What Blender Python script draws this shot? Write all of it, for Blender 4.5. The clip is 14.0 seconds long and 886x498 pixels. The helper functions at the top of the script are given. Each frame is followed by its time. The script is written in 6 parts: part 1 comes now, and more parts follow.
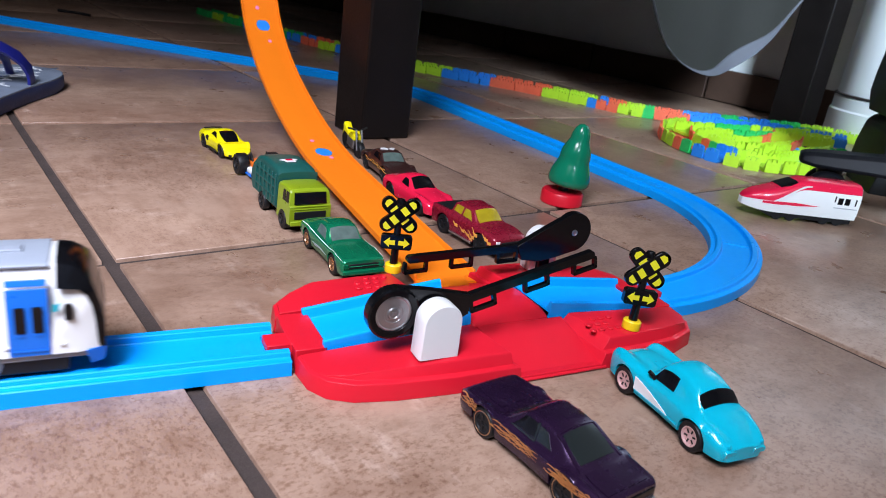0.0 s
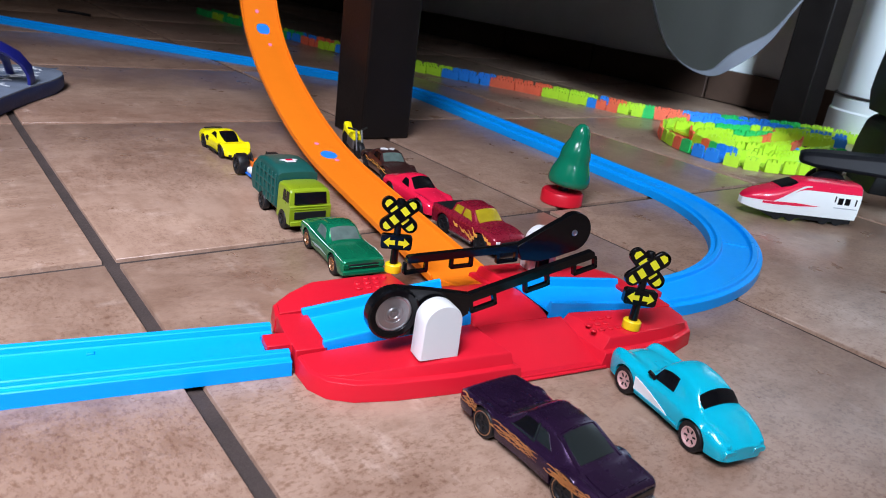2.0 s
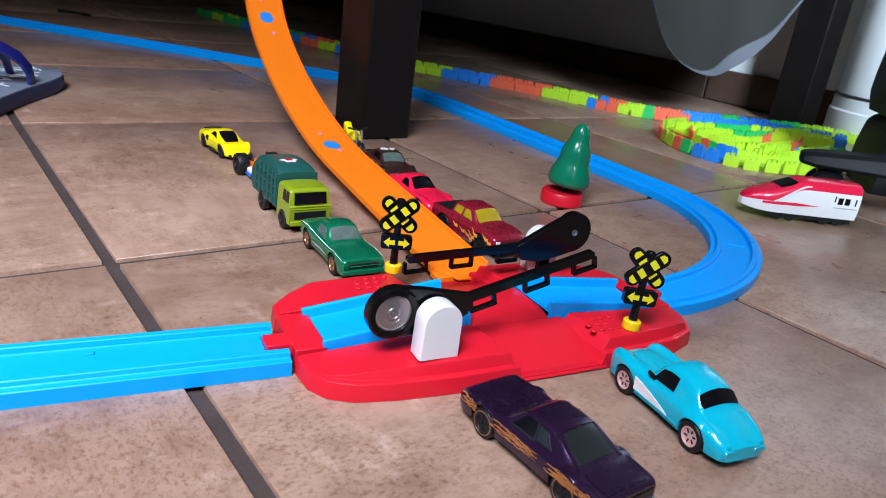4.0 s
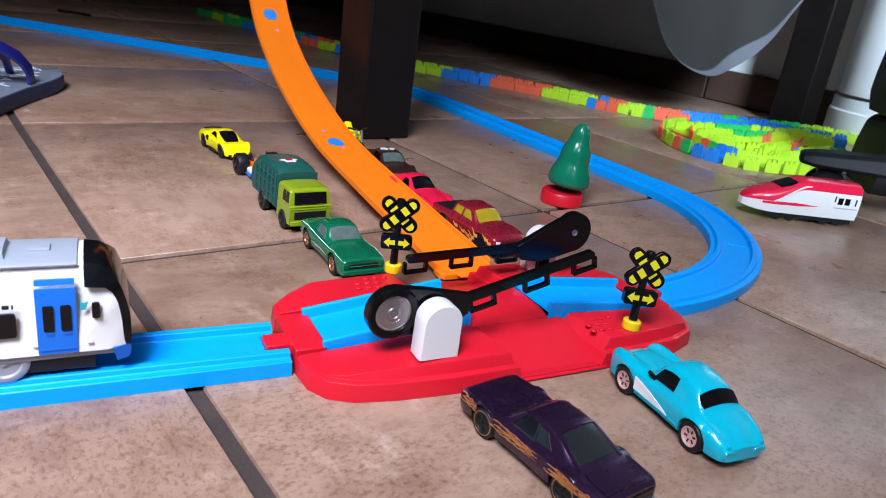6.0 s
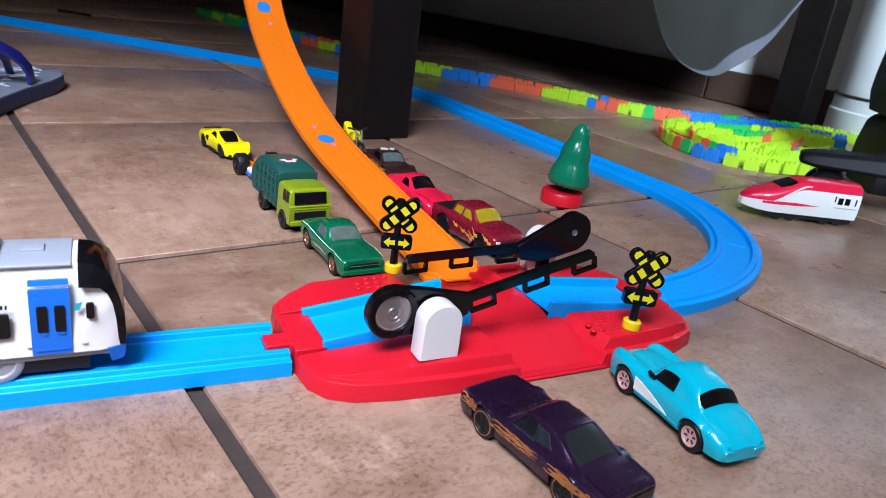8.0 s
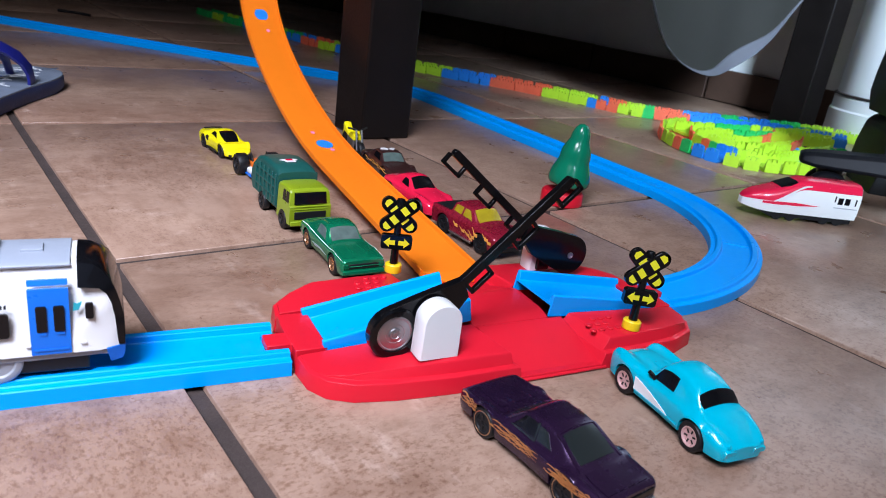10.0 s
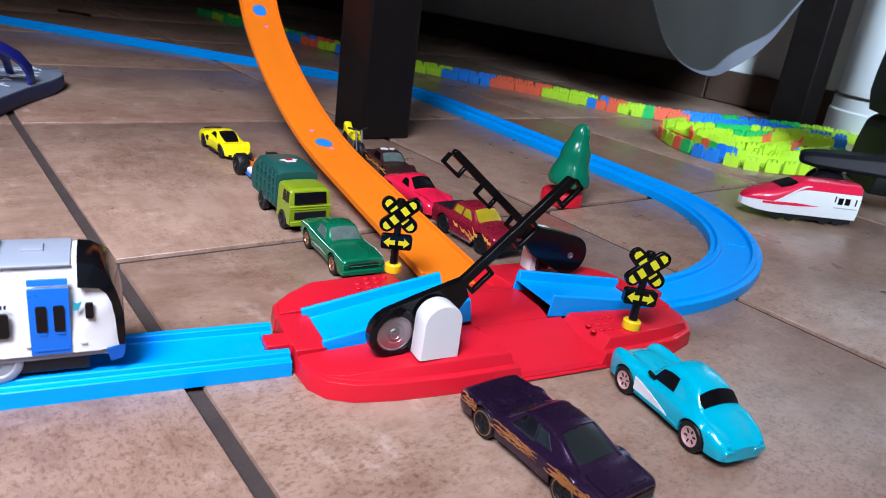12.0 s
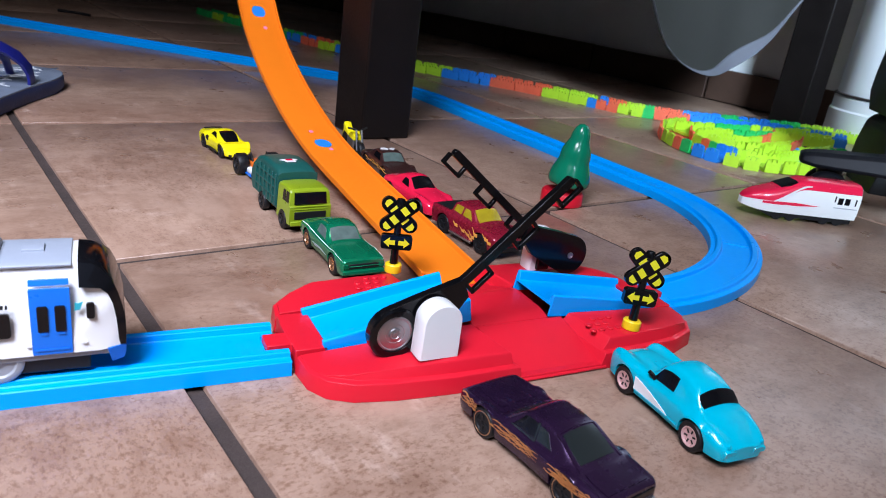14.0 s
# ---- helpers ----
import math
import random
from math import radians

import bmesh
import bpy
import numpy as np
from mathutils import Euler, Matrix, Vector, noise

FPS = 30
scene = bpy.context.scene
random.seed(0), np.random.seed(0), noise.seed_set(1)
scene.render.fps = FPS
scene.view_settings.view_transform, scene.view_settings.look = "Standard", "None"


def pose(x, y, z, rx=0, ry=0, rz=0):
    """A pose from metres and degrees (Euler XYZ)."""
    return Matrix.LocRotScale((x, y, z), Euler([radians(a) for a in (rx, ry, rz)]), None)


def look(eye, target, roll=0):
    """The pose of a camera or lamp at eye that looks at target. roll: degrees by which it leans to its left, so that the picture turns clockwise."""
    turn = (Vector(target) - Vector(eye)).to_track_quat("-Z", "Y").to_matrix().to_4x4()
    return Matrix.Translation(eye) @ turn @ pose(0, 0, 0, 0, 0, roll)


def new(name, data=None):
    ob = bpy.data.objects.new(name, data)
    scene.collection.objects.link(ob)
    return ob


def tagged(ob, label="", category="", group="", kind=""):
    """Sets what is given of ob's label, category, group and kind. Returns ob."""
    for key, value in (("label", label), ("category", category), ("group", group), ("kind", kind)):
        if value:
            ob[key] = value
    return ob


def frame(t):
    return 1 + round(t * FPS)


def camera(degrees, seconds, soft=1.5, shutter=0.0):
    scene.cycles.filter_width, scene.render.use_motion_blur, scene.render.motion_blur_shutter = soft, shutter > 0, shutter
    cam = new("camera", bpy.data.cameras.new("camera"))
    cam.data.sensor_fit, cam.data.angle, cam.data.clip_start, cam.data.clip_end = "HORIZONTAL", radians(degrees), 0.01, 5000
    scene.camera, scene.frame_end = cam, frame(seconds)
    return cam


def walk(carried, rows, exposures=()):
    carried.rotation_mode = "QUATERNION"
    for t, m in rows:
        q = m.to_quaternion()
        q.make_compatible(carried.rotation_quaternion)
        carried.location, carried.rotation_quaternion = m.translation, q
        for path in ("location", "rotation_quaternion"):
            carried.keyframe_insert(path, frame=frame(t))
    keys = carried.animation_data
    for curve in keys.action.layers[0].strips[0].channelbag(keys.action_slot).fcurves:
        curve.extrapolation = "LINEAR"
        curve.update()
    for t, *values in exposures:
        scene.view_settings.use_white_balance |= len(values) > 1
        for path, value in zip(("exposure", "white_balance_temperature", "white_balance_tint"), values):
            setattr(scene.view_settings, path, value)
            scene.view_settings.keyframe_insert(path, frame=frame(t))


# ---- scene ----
cam = camera(64.59, 14.0, soft=0.95, shutter=0.5)
EYE = Vector((-0.08152, -0.38186, 0.16518))
YAW, PITCH = radians(-39.344), radians(20.759)
AIM = EYE + Vector((-math.sin(YAW) * math.cos(PITCH), math.cos(YAW) * math.cos(PITCH), -math.sin(PITCH)))
walk(cam, [(0.0, look(EYE, AIM, 7.7555)), (14.0, look(EYE, AIM, 7.7555))], exposures=[(0.0, 0.0, 6500, 10), (8.2, 0.0, 6450, 10), (10.3, 0.0, 6300, 11), (14.0, 0.0, 6300, 11)])

# the near toys are sharp, the wall behind is soft
cam.data.dof.use_dof, cam.data.dof.focus_distance, cam.data.dof.aperture_fstop = True, 0.40, 24.0

# ---- world and lights ----
world = bpy.data.worlds.new("world")
scene.world = world
world.use_nodes = True
wn = world.node_tree.nodes
sky = wn.new("ShaderNodeTexSky")
sky.sky_type, sky.sun_disc = "NISHITA", False
sky.sun_elevation, sky.sun_rotation = radians(40), radians(120)
wn["Background"].inputs["Strength"].default_value = 0.08
world.node_tree.links.new(sky.outputs["Color"], wn["Background"].inputs["Color"])


def area_lamp(name, m, sx, sy, power, color, spread=180):
    d = bpy.data.lights.new(name, "AREA")
    d.shape, d.size, d.size_y, d.energy, d.color, d.spread = "RECTANGLE", sx, sy, power, color, radians(spread)
    o = new(name, d)
    o.matrix_world = m
    return o


# inferred window beside the camera; doorway and ceiling lamp are unseen, added sources
WINDOW_C = Vector((-0.60, -0.52, 1.02))
# beam narrowed so the floor dims towards the right
area_lamp("window_daylight", look(WINDOW_C, (-0.22, 0.03, 0.0)), 0.52, 0.5, 8.2, (0.90, 0.955, 1.17), 74)
# added behind the camera, narrow, only to brighten the east wall and pillar
area_lamp("doorway_daylight", look((-0.20, -1.47, 1.20), (1.32, 0.27, 0.22)), 0.5, 0.8, 8.0, (0.64, 0.82, 1.0), 33)
# weak overhead fill, added with its fixture out of view
area_lamp("ceiling_lamp_light", look((-0.3, -0.6, 2.42), (-0.3, -0.6, 0)), 0.46, 0.46, 1.6, (1.0, 0.96, 0.90))


# ---- materials ----
def material(name, color, rough=0.4, metal=0.0, coat=0.0, var=0.08, scale=60.0, bump=0.0, bscale=400.0, spec=0.5, sss=0.0):
    """A plain surface with slight unevenness of tone, gloss and relief; scale in 1/m."""
    m = bpy.data.materials.new(name)
    m.use_nodes = True
    nt = m.node_tree
    n, l = nt.nodes, nt.links
    b = n["Principled BSDF"]
    b.inputs["Metallic"].default_value = metal
    b.inputs["Coat Weight"].default_value = coat
    b.inputs["Coat Roughness"].default_value = 0.08
    b.inputs["Specular IOR Level"].default_value = spec
    if sss:
        b.inputs["Subsurface Weight"].default_value = sss
        b.inputs["Subsurface Radius"].default_value = (0.004, 0.004, 0.004)
        b.inputs["Subsurface Scale"].default_value = 1.0
    tc = n.new("ShaderNodeTexCoord")
    no = n.new("ShaderNodeTexNoise")
    no.inputs["Scale"].default_value = scale
    no.inputs["Detail"].default_value = 5
    l.new(tc.outputs["Object"], no.inputs["Vector"])
    mr = n.new("ShaderNodeMapRange")
    mr.inputs["To Min"].default_value, mr.inputs["To Max"].default_value = 1 - var, 1 + var
    l.new(no.outputs["Fac"], mr.inputs["Value"])
    mx = n.new("ShaderNodeVectorMath")
    mx.operation = "SCALE"
    mx.inputs[0].default_value = color
    l.new(mr.outputs["Result"], mx.inputs["Scale"])
    l.new(mx.outputs["Vector"], b.inputs["Base Color"])
    rr = n.new("ShaderNodeMapRange")
    rr.inputs["To Min"].default_value, rr.inputs["To Max"].default_value = max(0.02, rough * 0.75), min(1, rough * 1.25)
    n2 = n.new("ShaderNodeTexNoise")
    n2.inputs["Scale"].default_value = bscale
    n2.inputs["Detail"].default_value = 3
    l.new(tc.outputs["Object"], n2.inputs["Vector"])
    l.new(n2.outputs["Fac"], rr.inputs["Value"])
    l.new(rr.outputs["Result"], b.inputs["Roughness"])
    if bump:
        bp = n.new("ShaderNodeBump")
        bp.inputs["Strength"].default_value = bump
        bp.inputs["Distance"].default_value = 0.0006
        l.new(n2.outputs["Fac"], bp.inputs["Height"])
        l.new(bp.outputs["Normal"], b.inputs["Normal"])
    return m


def tile_material():
    m = bpy.data.materials.new("glazed_tile")
    m.use_nodes = True
    n, l = m.node_tree.nodes, m.node_tree.links
    b = n["Principled BSDF"]
    tc = n.new("ShaderNodeTexCoord")
    oi = n.new("ShaderNodeObjectInfo")
    off = n.new("ShaderNodeVectorMath")
    off.operation = "SCALE"
    off.inputs[0].default_value = (7.3, 3.1, 5.7)
    l.new(oi.outputs["Random"], off.inputs["Scale"])
    add = n.new("ShaderNodeVectorMath")
    l.new(tc.outputs["Object"], add.inputs[0])
    l.new(off.outputs["Vector"], add.inputs[1])

    def noise_node(scale, detail, rough=0.55, stretch=None):
        t = n.new("ShaderNodeTexNoise")
        t.inputs["Scale"].default_value, t.inputs["Detail"].default_value, t.inputs["Roughness"].default_value = scale, detail, rough
        if stretch:
            mp = n.new("ShaderNodeMapping")
            mp.inputs["Scale"].default_value = stretch
            l.new(add.outputs["Vector"], mp.inputs["Vector"])
            l.new(mp.outputs["Vector"], t.inputs["Vector"])
        else:
            l.new(add.outputs["Vector"], t.inputs["Vector"])
        return t

    def ramp(src, *stops):
        r = n.new("ShaderNodeValToRGB")
        e = r.color_ramp.elements
        e[0].position, e[0].color = stops[0][0], (*stops[0][1], 1)
        e[1].position, e[1].color = stops[1][0], (*stops[1][1], 1)
        for p, c in stops[2:]:
            x = e.new(p)
            x.color = (*c, 1)
        l.new(src, r.inputs["Fac"])
        return r

    def mix(kind, fac, a, c):
        x = n.new("ShaderNodeMix")
        x.data_type, x.blend_type = "RGBA", kind
        if isinstance(fac, float):
            x.inputs["Factor"].default_value = fac
        else:
            l.new(fac, x.inputs["Factor"])
        l.new(a, x.inputs[6])
        l.new(c, x.inputs[7])
        return x.outputs[2]

    large = ramp(noise_node(9, 6, 0.62).outputs["Fac"], (0.33, (0.268, 0.162, 0.112)), (0.68, (0.426, 0.284, 0.206)))
    streak = ramp(noise_node(75, 7, 0.72, (1.0, 0.5, 1)).outputs["Fac"], (0.33, (0.70, 0.64, 0.60)), (0.56, (1.0, 1.0, 1.0)))
    col = mix("MULTIPLY", 0.9, large.outputs["Color"], streak.outputs["Color"])
    speck = ramp(noise_node(430, 4, 0.75, (1, 0.65, 1)).outputs["Fac"], (0.37, (0.68, 0.60, 0.55)), (0.51, (1.0, 1.0, 1.0)))
    patch = ramp(noise_node(16, 3).outputs["Fac"], (0.32, (0, 0, 0)), (0.52, (1, 1, 1)))
    spk = mix("MULTIPLY", patch.outputs["Color"], col, speck.outputs["Color"])
    pale = ramp(noise_node(70, 4, 0.6, (0.5, 1.2, 1)).outputs["Fac"], (0.60, (0, 0, 0)), (0.75, (0.10, 0.088, 0.078)))
    col = mix("ADD", 1.0, spk, pale.outputs["Color"])
    tint = n.new("ShaderNodeMapRange")
    tint.inputs["To Min"].default_value, tint.inputs["To Max"].default_value = 0.90, 1.08
    l.new(oi.outputs["Random"], tint.inputs["Value"])
    sc = n.new("ShaderNodeVectorMath")
    sc.operation = "SCALE"
    l.new(col, sc.inputs[0])
    l.new(tint.outputs["Result"], sc.inputs["Scale"])
    l.new(sc.outputs["Vector"], b.inputs["Base Color"])
    rr = n.new("ShaderNodeMapRange")
    rr.inputs["To Min"].default_value, rr.inputs["To Max"].default_value = 0.20, 0.42
    rn = noise_node(30, 5)
    l.new(rn.outputs["Fac"], rr.inputs["Value"])
    l.new(rr.outputs["Result"], b.inputs["Roughness"])
    bp = n.new("ShaderNodeBump")
    bp.inputs["Strength"].default_value, bp.inputs["Distance"].default_value = 0.35, 0.0008
    l.new(noise_node(120, 5).outputs["Fac"], bp.inputs["Height"])
    l.new(bp.outputs["Normal"], b.inputs["Normal"])
    return m


M_TILE = tile_material()
M_GROUT = material("grout", (0.042, 0.028, 0.023), 0.85, var=0.45, scale=45, bump=0.6, bscale=900)
M_SKIRT = material("brown_skirting_tile", (0.075, 0.042, 0.030), 0.4, var=0.25, scale=25)
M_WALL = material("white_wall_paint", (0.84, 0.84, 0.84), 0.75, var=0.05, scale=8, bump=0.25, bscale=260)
# unseen walls and ceiling are kept grey to cut bounced light
M_PLAIN = material("low_bounce_wall_grey", (0.20, 0.19, 0.18), 0.8, var=0.05, scale=6)
M_CEIL = material("low_bounce_ceiling_grey", (0.5, 0.49, 0.48), 0.8, var=0.04, scale=5)
M_BLUE = material("sky_blue_track_plastic", (0.002, 0.325, 0.88), 0.34, var=0.05, scale=40, bump=0.05, spec=0.16)
M_RED = material("red_toy_plastic", (0.60, 0.010, 0.024), 0.36, var=0.06, scale=50, bump=0.06, spec=0.28)
M_WHITE = material("white_toy_plastic", (0.70, 0.695, 0.68), 0.33, var=0.03, scale=60)
M_BLACK = material("black_toy_plastic", (0.003, 0.003, 0.0035), 0.16, var=0.2, scale=90, spec=0.3)
M_YELLOW = material("yellow_sign_paint", (0.66, 0.60, 0.015), 0.4, var=0.06)
M_YRING = material("yellow_ring_plastic", (0.85, 0.58, 0.01), 0.35)
M_SILVER = material("silver_metal", (0.34, 0.335, 0.34), 0.36, metal=0.9, var=0.12, scale=300)
M_ORANGE = material("orange_track_plastic", (0.88, 0.205, 0.010), 0.36, var=0.05, scale=30, bump=0.05, spec=0.18)
M_DOT = material("blue_print_ink", (0.02, 0.24, 0.80), 0.4)
M_PINK = material("pink_print_ink", (0.85, 0.22, 0.42), 0.4)
M_LEG = material("black_stained_wood", (0.0075, 0.0055, 0.005), 0.42, var=0.5, scale=30, bump=0.15, spec=0.22)
M_RUBBER = material("black_tyre_plastic", (0.006, 0.006, 0.007), 0.5, spec=0.35)
M_CHASSIS = material("dark_chassis_plastic", (0.008, 0.008, 0.009), 0.5, spec=0.35)
M_BRONZE = material("bronze_rim_metal", (0.42, 0.24, 0.13), 0.3, metal=0.8)
M_CHROME = material("chrome_rim_metal", (0.72, 0.70, 0.68), 0.2, metal=0.95)
M_PINKRIM = material("pale_rim_paint", (0.66, 0.42, 0.40), 0.3, metal=0.3)
M_GLASS_DARK = material("black_window_plastic", (0.004, 0.004, 0.005), 0.14, spec=0.3)
M_GLASS_GREY = material("smoked_window_plastic", (0.012, 0.016, 0.016), 0.16, var=0.4, scale=90)
M_GLASS_CLEAR = material("clear_window_plastic", (0.085, 0.12, 0.105), 0.08, var=0.5, scale=160)
M_GLASS_YEL = material("yellow_window_plastic", (0.34, 0.26, 0.010), 0.10, var=0.45, scale=140)

# ---- building helpers; toy sizes in millimetres ----
MM = 0.001


def thing(name, label, category, group="", m=None, kind=""):
    o = tagged(new(name), label, category, group, kind)
    o.empty_display_size = 0.02
    if m is not None:
        o.matrix_basis = m
    return o


def finish(bm, mm=True, angle=38):
    if mm:
        bmesh.ops.scale(bm, vec=(MM, MM, MM), verts=bm.verts)
    bmesh.ops.remove_doubles(bm, verts=bm.verts, dist=1e-6)
    bmesh.ops.recalc_face_normals(bm, faces=bm.faces)
    for f in bm.faces:
        f.smooth = True
    lim = radians(angle)
    for e in bm.edges:
        if len(e.link_faces) != 2 or e.calc_face_angle(0) > lim:
            e.smooth = False


def part(name, bm, mat, parent, label="", mm=True, angle=38, bevel=0.0, segs=2):
    finish(bm, mm, angle)
    me = bpy.data.meshes.new(name)
    bm.to_mesh(me)
    bm.free()
    me.materials.append(mat)
    o = new(name, me)
    if parent is not None:
        o.parent = parent
    if label:
        o["label"] = label
    if bevel:
        md = o.modifiers.new("bevel", "BEVEL")
        md.width, md.segments, md.limit_method, md.angle_limit = bevel * (MM if mm else 1), segs, "ANGLE", radians(40)
    return o


def solo(name, bm, mat, label, category, group="", kind="", mm=True, angle=38, bevel=0.0, m=None):
    o = part(name, bm, mat, None, "", mm, angle, bevel)
    if m is not None:
        o.matrix_basis = m
    return tagged(o, label, category, group, kind)


def join(bm, other, m=None):
    """Adds other's geometry to bm, moved by m, and frees it."""
    if m is not None:
        other.transform(m)
    me = bpy.data.meshes.new("tmp")
    other.to_mesh(me)
    other.free()
    bm.from_mesh(me)
    bpy.data.meshes.remove(me)
    return bm


def box(x0, y0, z0, x1, y1, z1, bm=None):
    bm = bm or bmesh.new()
    r = bmesh.ops.create_cube(bm, size=1)
    for v in r["verts"]:
        v.co = Vector(((x0 + x1) / 2 + v.co.x * (x1 - x0), (y0 + y1) / 2 + v.co.y * (y1 - y0), (z0 + z1) / 2 + v.co.z * (z1 - z0)))
    return bm


def loft(rings, closed=True, cap=True, bm=None):
    """A skin through rings of points of equal count."""
    bm = bm or bmesh.new()
    vs = [[bm.verts.new(p) for p in ring] for ring in rings]
    n = len(rings[0])
    for a, b in zip(vs, vs[1:]):
        for i in range(n if closed else n - 1):
            j = (i + 1) % n
            bm.faces.new((a[i], a[j], b[j], b[i]))
    if cap:
        for ring in (vs[0], vs[-1]):
            f = bm.faces.new(ring)
            f.normal_update()
            bmesh.ops.triangulate(bm, faces=[f])
    return bm


def prism(poly, y0, y1, bm=None):
    """A polygon of (x, z) made solid from y0 to y1."""
    return loft([[(x, y0, z) for x, z in poly], [(x, y1, z) for x, z in poly]], bm=bm)


def slab(poly, z0, z1, bm=None):
    return loft([[(x, y, z0) for x, y in poly], [(x, y, z1) for x, y in poly]], bm=bm)


def lathe(prof, n=28, bm=None, squash=1.0):
    """Turns (radius, height) about z."""
    rings = [[(max(r, 0.01) * math.cos(2 * math.pi * i / n), max(r, 0.01) * squash * math.sin(2 * math.pi * i / n), h) for i in range(n)] for r, h in prof]
    return loft(rings, bm=bm)


def tube(points, r, n=10, bm=None):
    pts = [Vector(p) for p in points]
    rings = []
    for i, p in enumerate(pts):
        d = (pts[min(i + 1, len(pts) - 1)] - pts[max(i - 1, 0)]).normalized()
        s = d.cross(Vector((0, 0, 1)))
        s = s.normalized() if s.length > 1e-4 else Vector((1, 0, 0))
        t = s.cross(d)
        rings.append([p + r * (math.cos(2 * math.pi * k / n) * s + math.sin(2 * math.pi * k / n) * t) for k in range(n)])
    return loft(rings, bm=bm)


def sweep(path, prof, bm=None):
    """Draws the profile (side, up) along a path of (x, y, z, heading in degrees, pitch in degrees)."""
    rings = []
    for x, y, z, hd, pt in path:
        h, q = radians(hd), radians(pt)
        side = Vector((-math.sin(h), math.cos(h), 0))
        up = Vector((-math.cos(h) * math.sin(q), -math.sin(h) * math.sin(q), math.cos(q)))
        rings.append([Vector((x, y, z)) + side * a + up * b for a, b in prof])
    return loft(rings, bm=bm)


# the track's own frame: u along the straight rail, v across it, away from the camera
T_ANG = -12.058
TRACK = pose(0.03948, -0.14567, 0, 0, 0, T_ANG)


def trk(u, v, z=0.0, rz=0.0):
    return TRACK @ pose(u * MM, v * MM, z * MM, 0, 0, rz)


# ---- the room ----
TILE, GAP = 0.333, 0.0075
X_WALL, X_BACK, Y_FAR, Y_NEAR, CEIL = 1.32, -0.66, 3.3, -1.5, 2.5


def build_room():
    floor = solo("floor", box(X_BACK - 0.1, Y_NEAR - 0.1, -0.08, X_WALL + 0.1, Y_FAR + 0.1, -0.0028), M_GROUT,
                 "floor of brown mottled glazed tiles with dark grout", "floor", kind="structure", mm=False)
    a = TILE / 2 - GAP / 2
    bm = loft([[(sx * s, sy * s, z) for sx, sy in ((-1, -1), (1, -1), (1, 1), (-1, 1))] for s, z in ((a, -0.012), (a, -0.0007), (a - 0.0002, -0.0002), (a - 0.0007, 0))])
    tile = part("floor_tile", bm, M_TILE, floor, mm=False, angle=60)
    k = 0
    rng = random.Random(4)
    for i in range(-3, 4):
        for j in range(-5, 10):
            o = tile if k == 0 else new("floor_tile", tile.data)
            o.parent = floor
            o.location = ((i + 0.5) * TILE, (j + 0.5) * TILE, rng.uniform(-0.0004, 0))
            o.rotation_euler = (0, 0, rng.choice((0, math.pi / 2, math.pi, -math.pi / 2)))
            k += 1
    st = dict(kind="structure", mm=False)
    solo("wall_east", box(X_WALL, Y_NEAR, 0, X_WALL + 0.12, Y_FAR, CEIL), M_WALL, "white painted plaster wall above a brown skirting", "wall", **st)
    solo("wall_north", box(X_BACK, Y_FAR, 0, X_WALL, Y_FAR + 0.12, CEIL), M_PLAIN, "unseen plain far wall, grey to cut bounced light", "wall", **st)
    # near wall with an added doorway opening, west wall with the window's
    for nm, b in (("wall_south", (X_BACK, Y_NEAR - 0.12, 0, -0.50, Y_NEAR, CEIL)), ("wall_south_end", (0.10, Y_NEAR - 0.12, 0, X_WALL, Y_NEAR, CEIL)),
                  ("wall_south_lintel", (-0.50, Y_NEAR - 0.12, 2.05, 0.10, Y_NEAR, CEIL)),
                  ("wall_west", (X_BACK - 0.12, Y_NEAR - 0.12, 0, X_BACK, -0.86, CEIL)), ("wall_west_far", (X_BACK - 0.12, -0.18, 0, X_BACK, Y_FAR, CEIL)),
                  # the partition is unseen, added to keep window light off the far-left floor
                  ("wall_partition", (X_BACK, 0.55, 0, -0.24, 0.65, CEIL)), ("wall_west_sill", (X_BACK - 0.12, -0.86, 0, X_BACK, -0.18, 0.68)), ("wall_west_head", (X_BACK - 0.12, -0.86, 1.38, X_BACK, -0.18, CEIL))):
        solo(nm, box(*b), M_PLAIN, "unseen plain wall, grey to cut bounced light", "wall", **st)
    solo("ceiling", box(X_BACK - 0.12, Y_NEAR - 0.12, CEIL, X_WALL + 0.12, Y_FAR + 0.12, CEIL + 0.1), M_CEIL, "unseen plain ceiling, grey to cut bounced light", "ceiling", **st)
    # skirting: one tile after another along the wall
    sk = solo("baseboard", box(X_WALL - 0.004, Y_NEAR, 0, X_WALL - 0.001, Y_FAR, 0.062), M_GROUT, "skirting of brown glazed tiles", "skirting", **st)
    bm = box(-0.009, -0.164, 0.001, 0.0, 0.164, 0.066)
    first = part("skirting_tile", bm, M_SKIRT, sk, mm=False, bevel=0.0015)
    for j in range(17):
        o = first if j == 0 else first.copy()
        if j:
            scene.collection.objects.link(o)
        o.location = (X_WALL - 0.004, Y_NEAR + 0.17 + j * TILE, 0.001 if j % 3 else 0.0)


build_room()

# ---- blue rail track ----
SHELF = [(18.5, 0), (18.5, 6.6), (18.1, 7.0), (15.4, 7.1), (14.9, 7.5), (14.5, 9.1), (14.0, 9.5), (11.2, 9.5), (10.7, 9.1), (10.2, 6.9), (9.6, 6.5)]
RAIL = [(-y, z) for y, z in SHELF] + [(y, z) for y, z in SHELF[::-1]] + [(17, 0), (17, 3), (-17, 3), (-17, 0)]


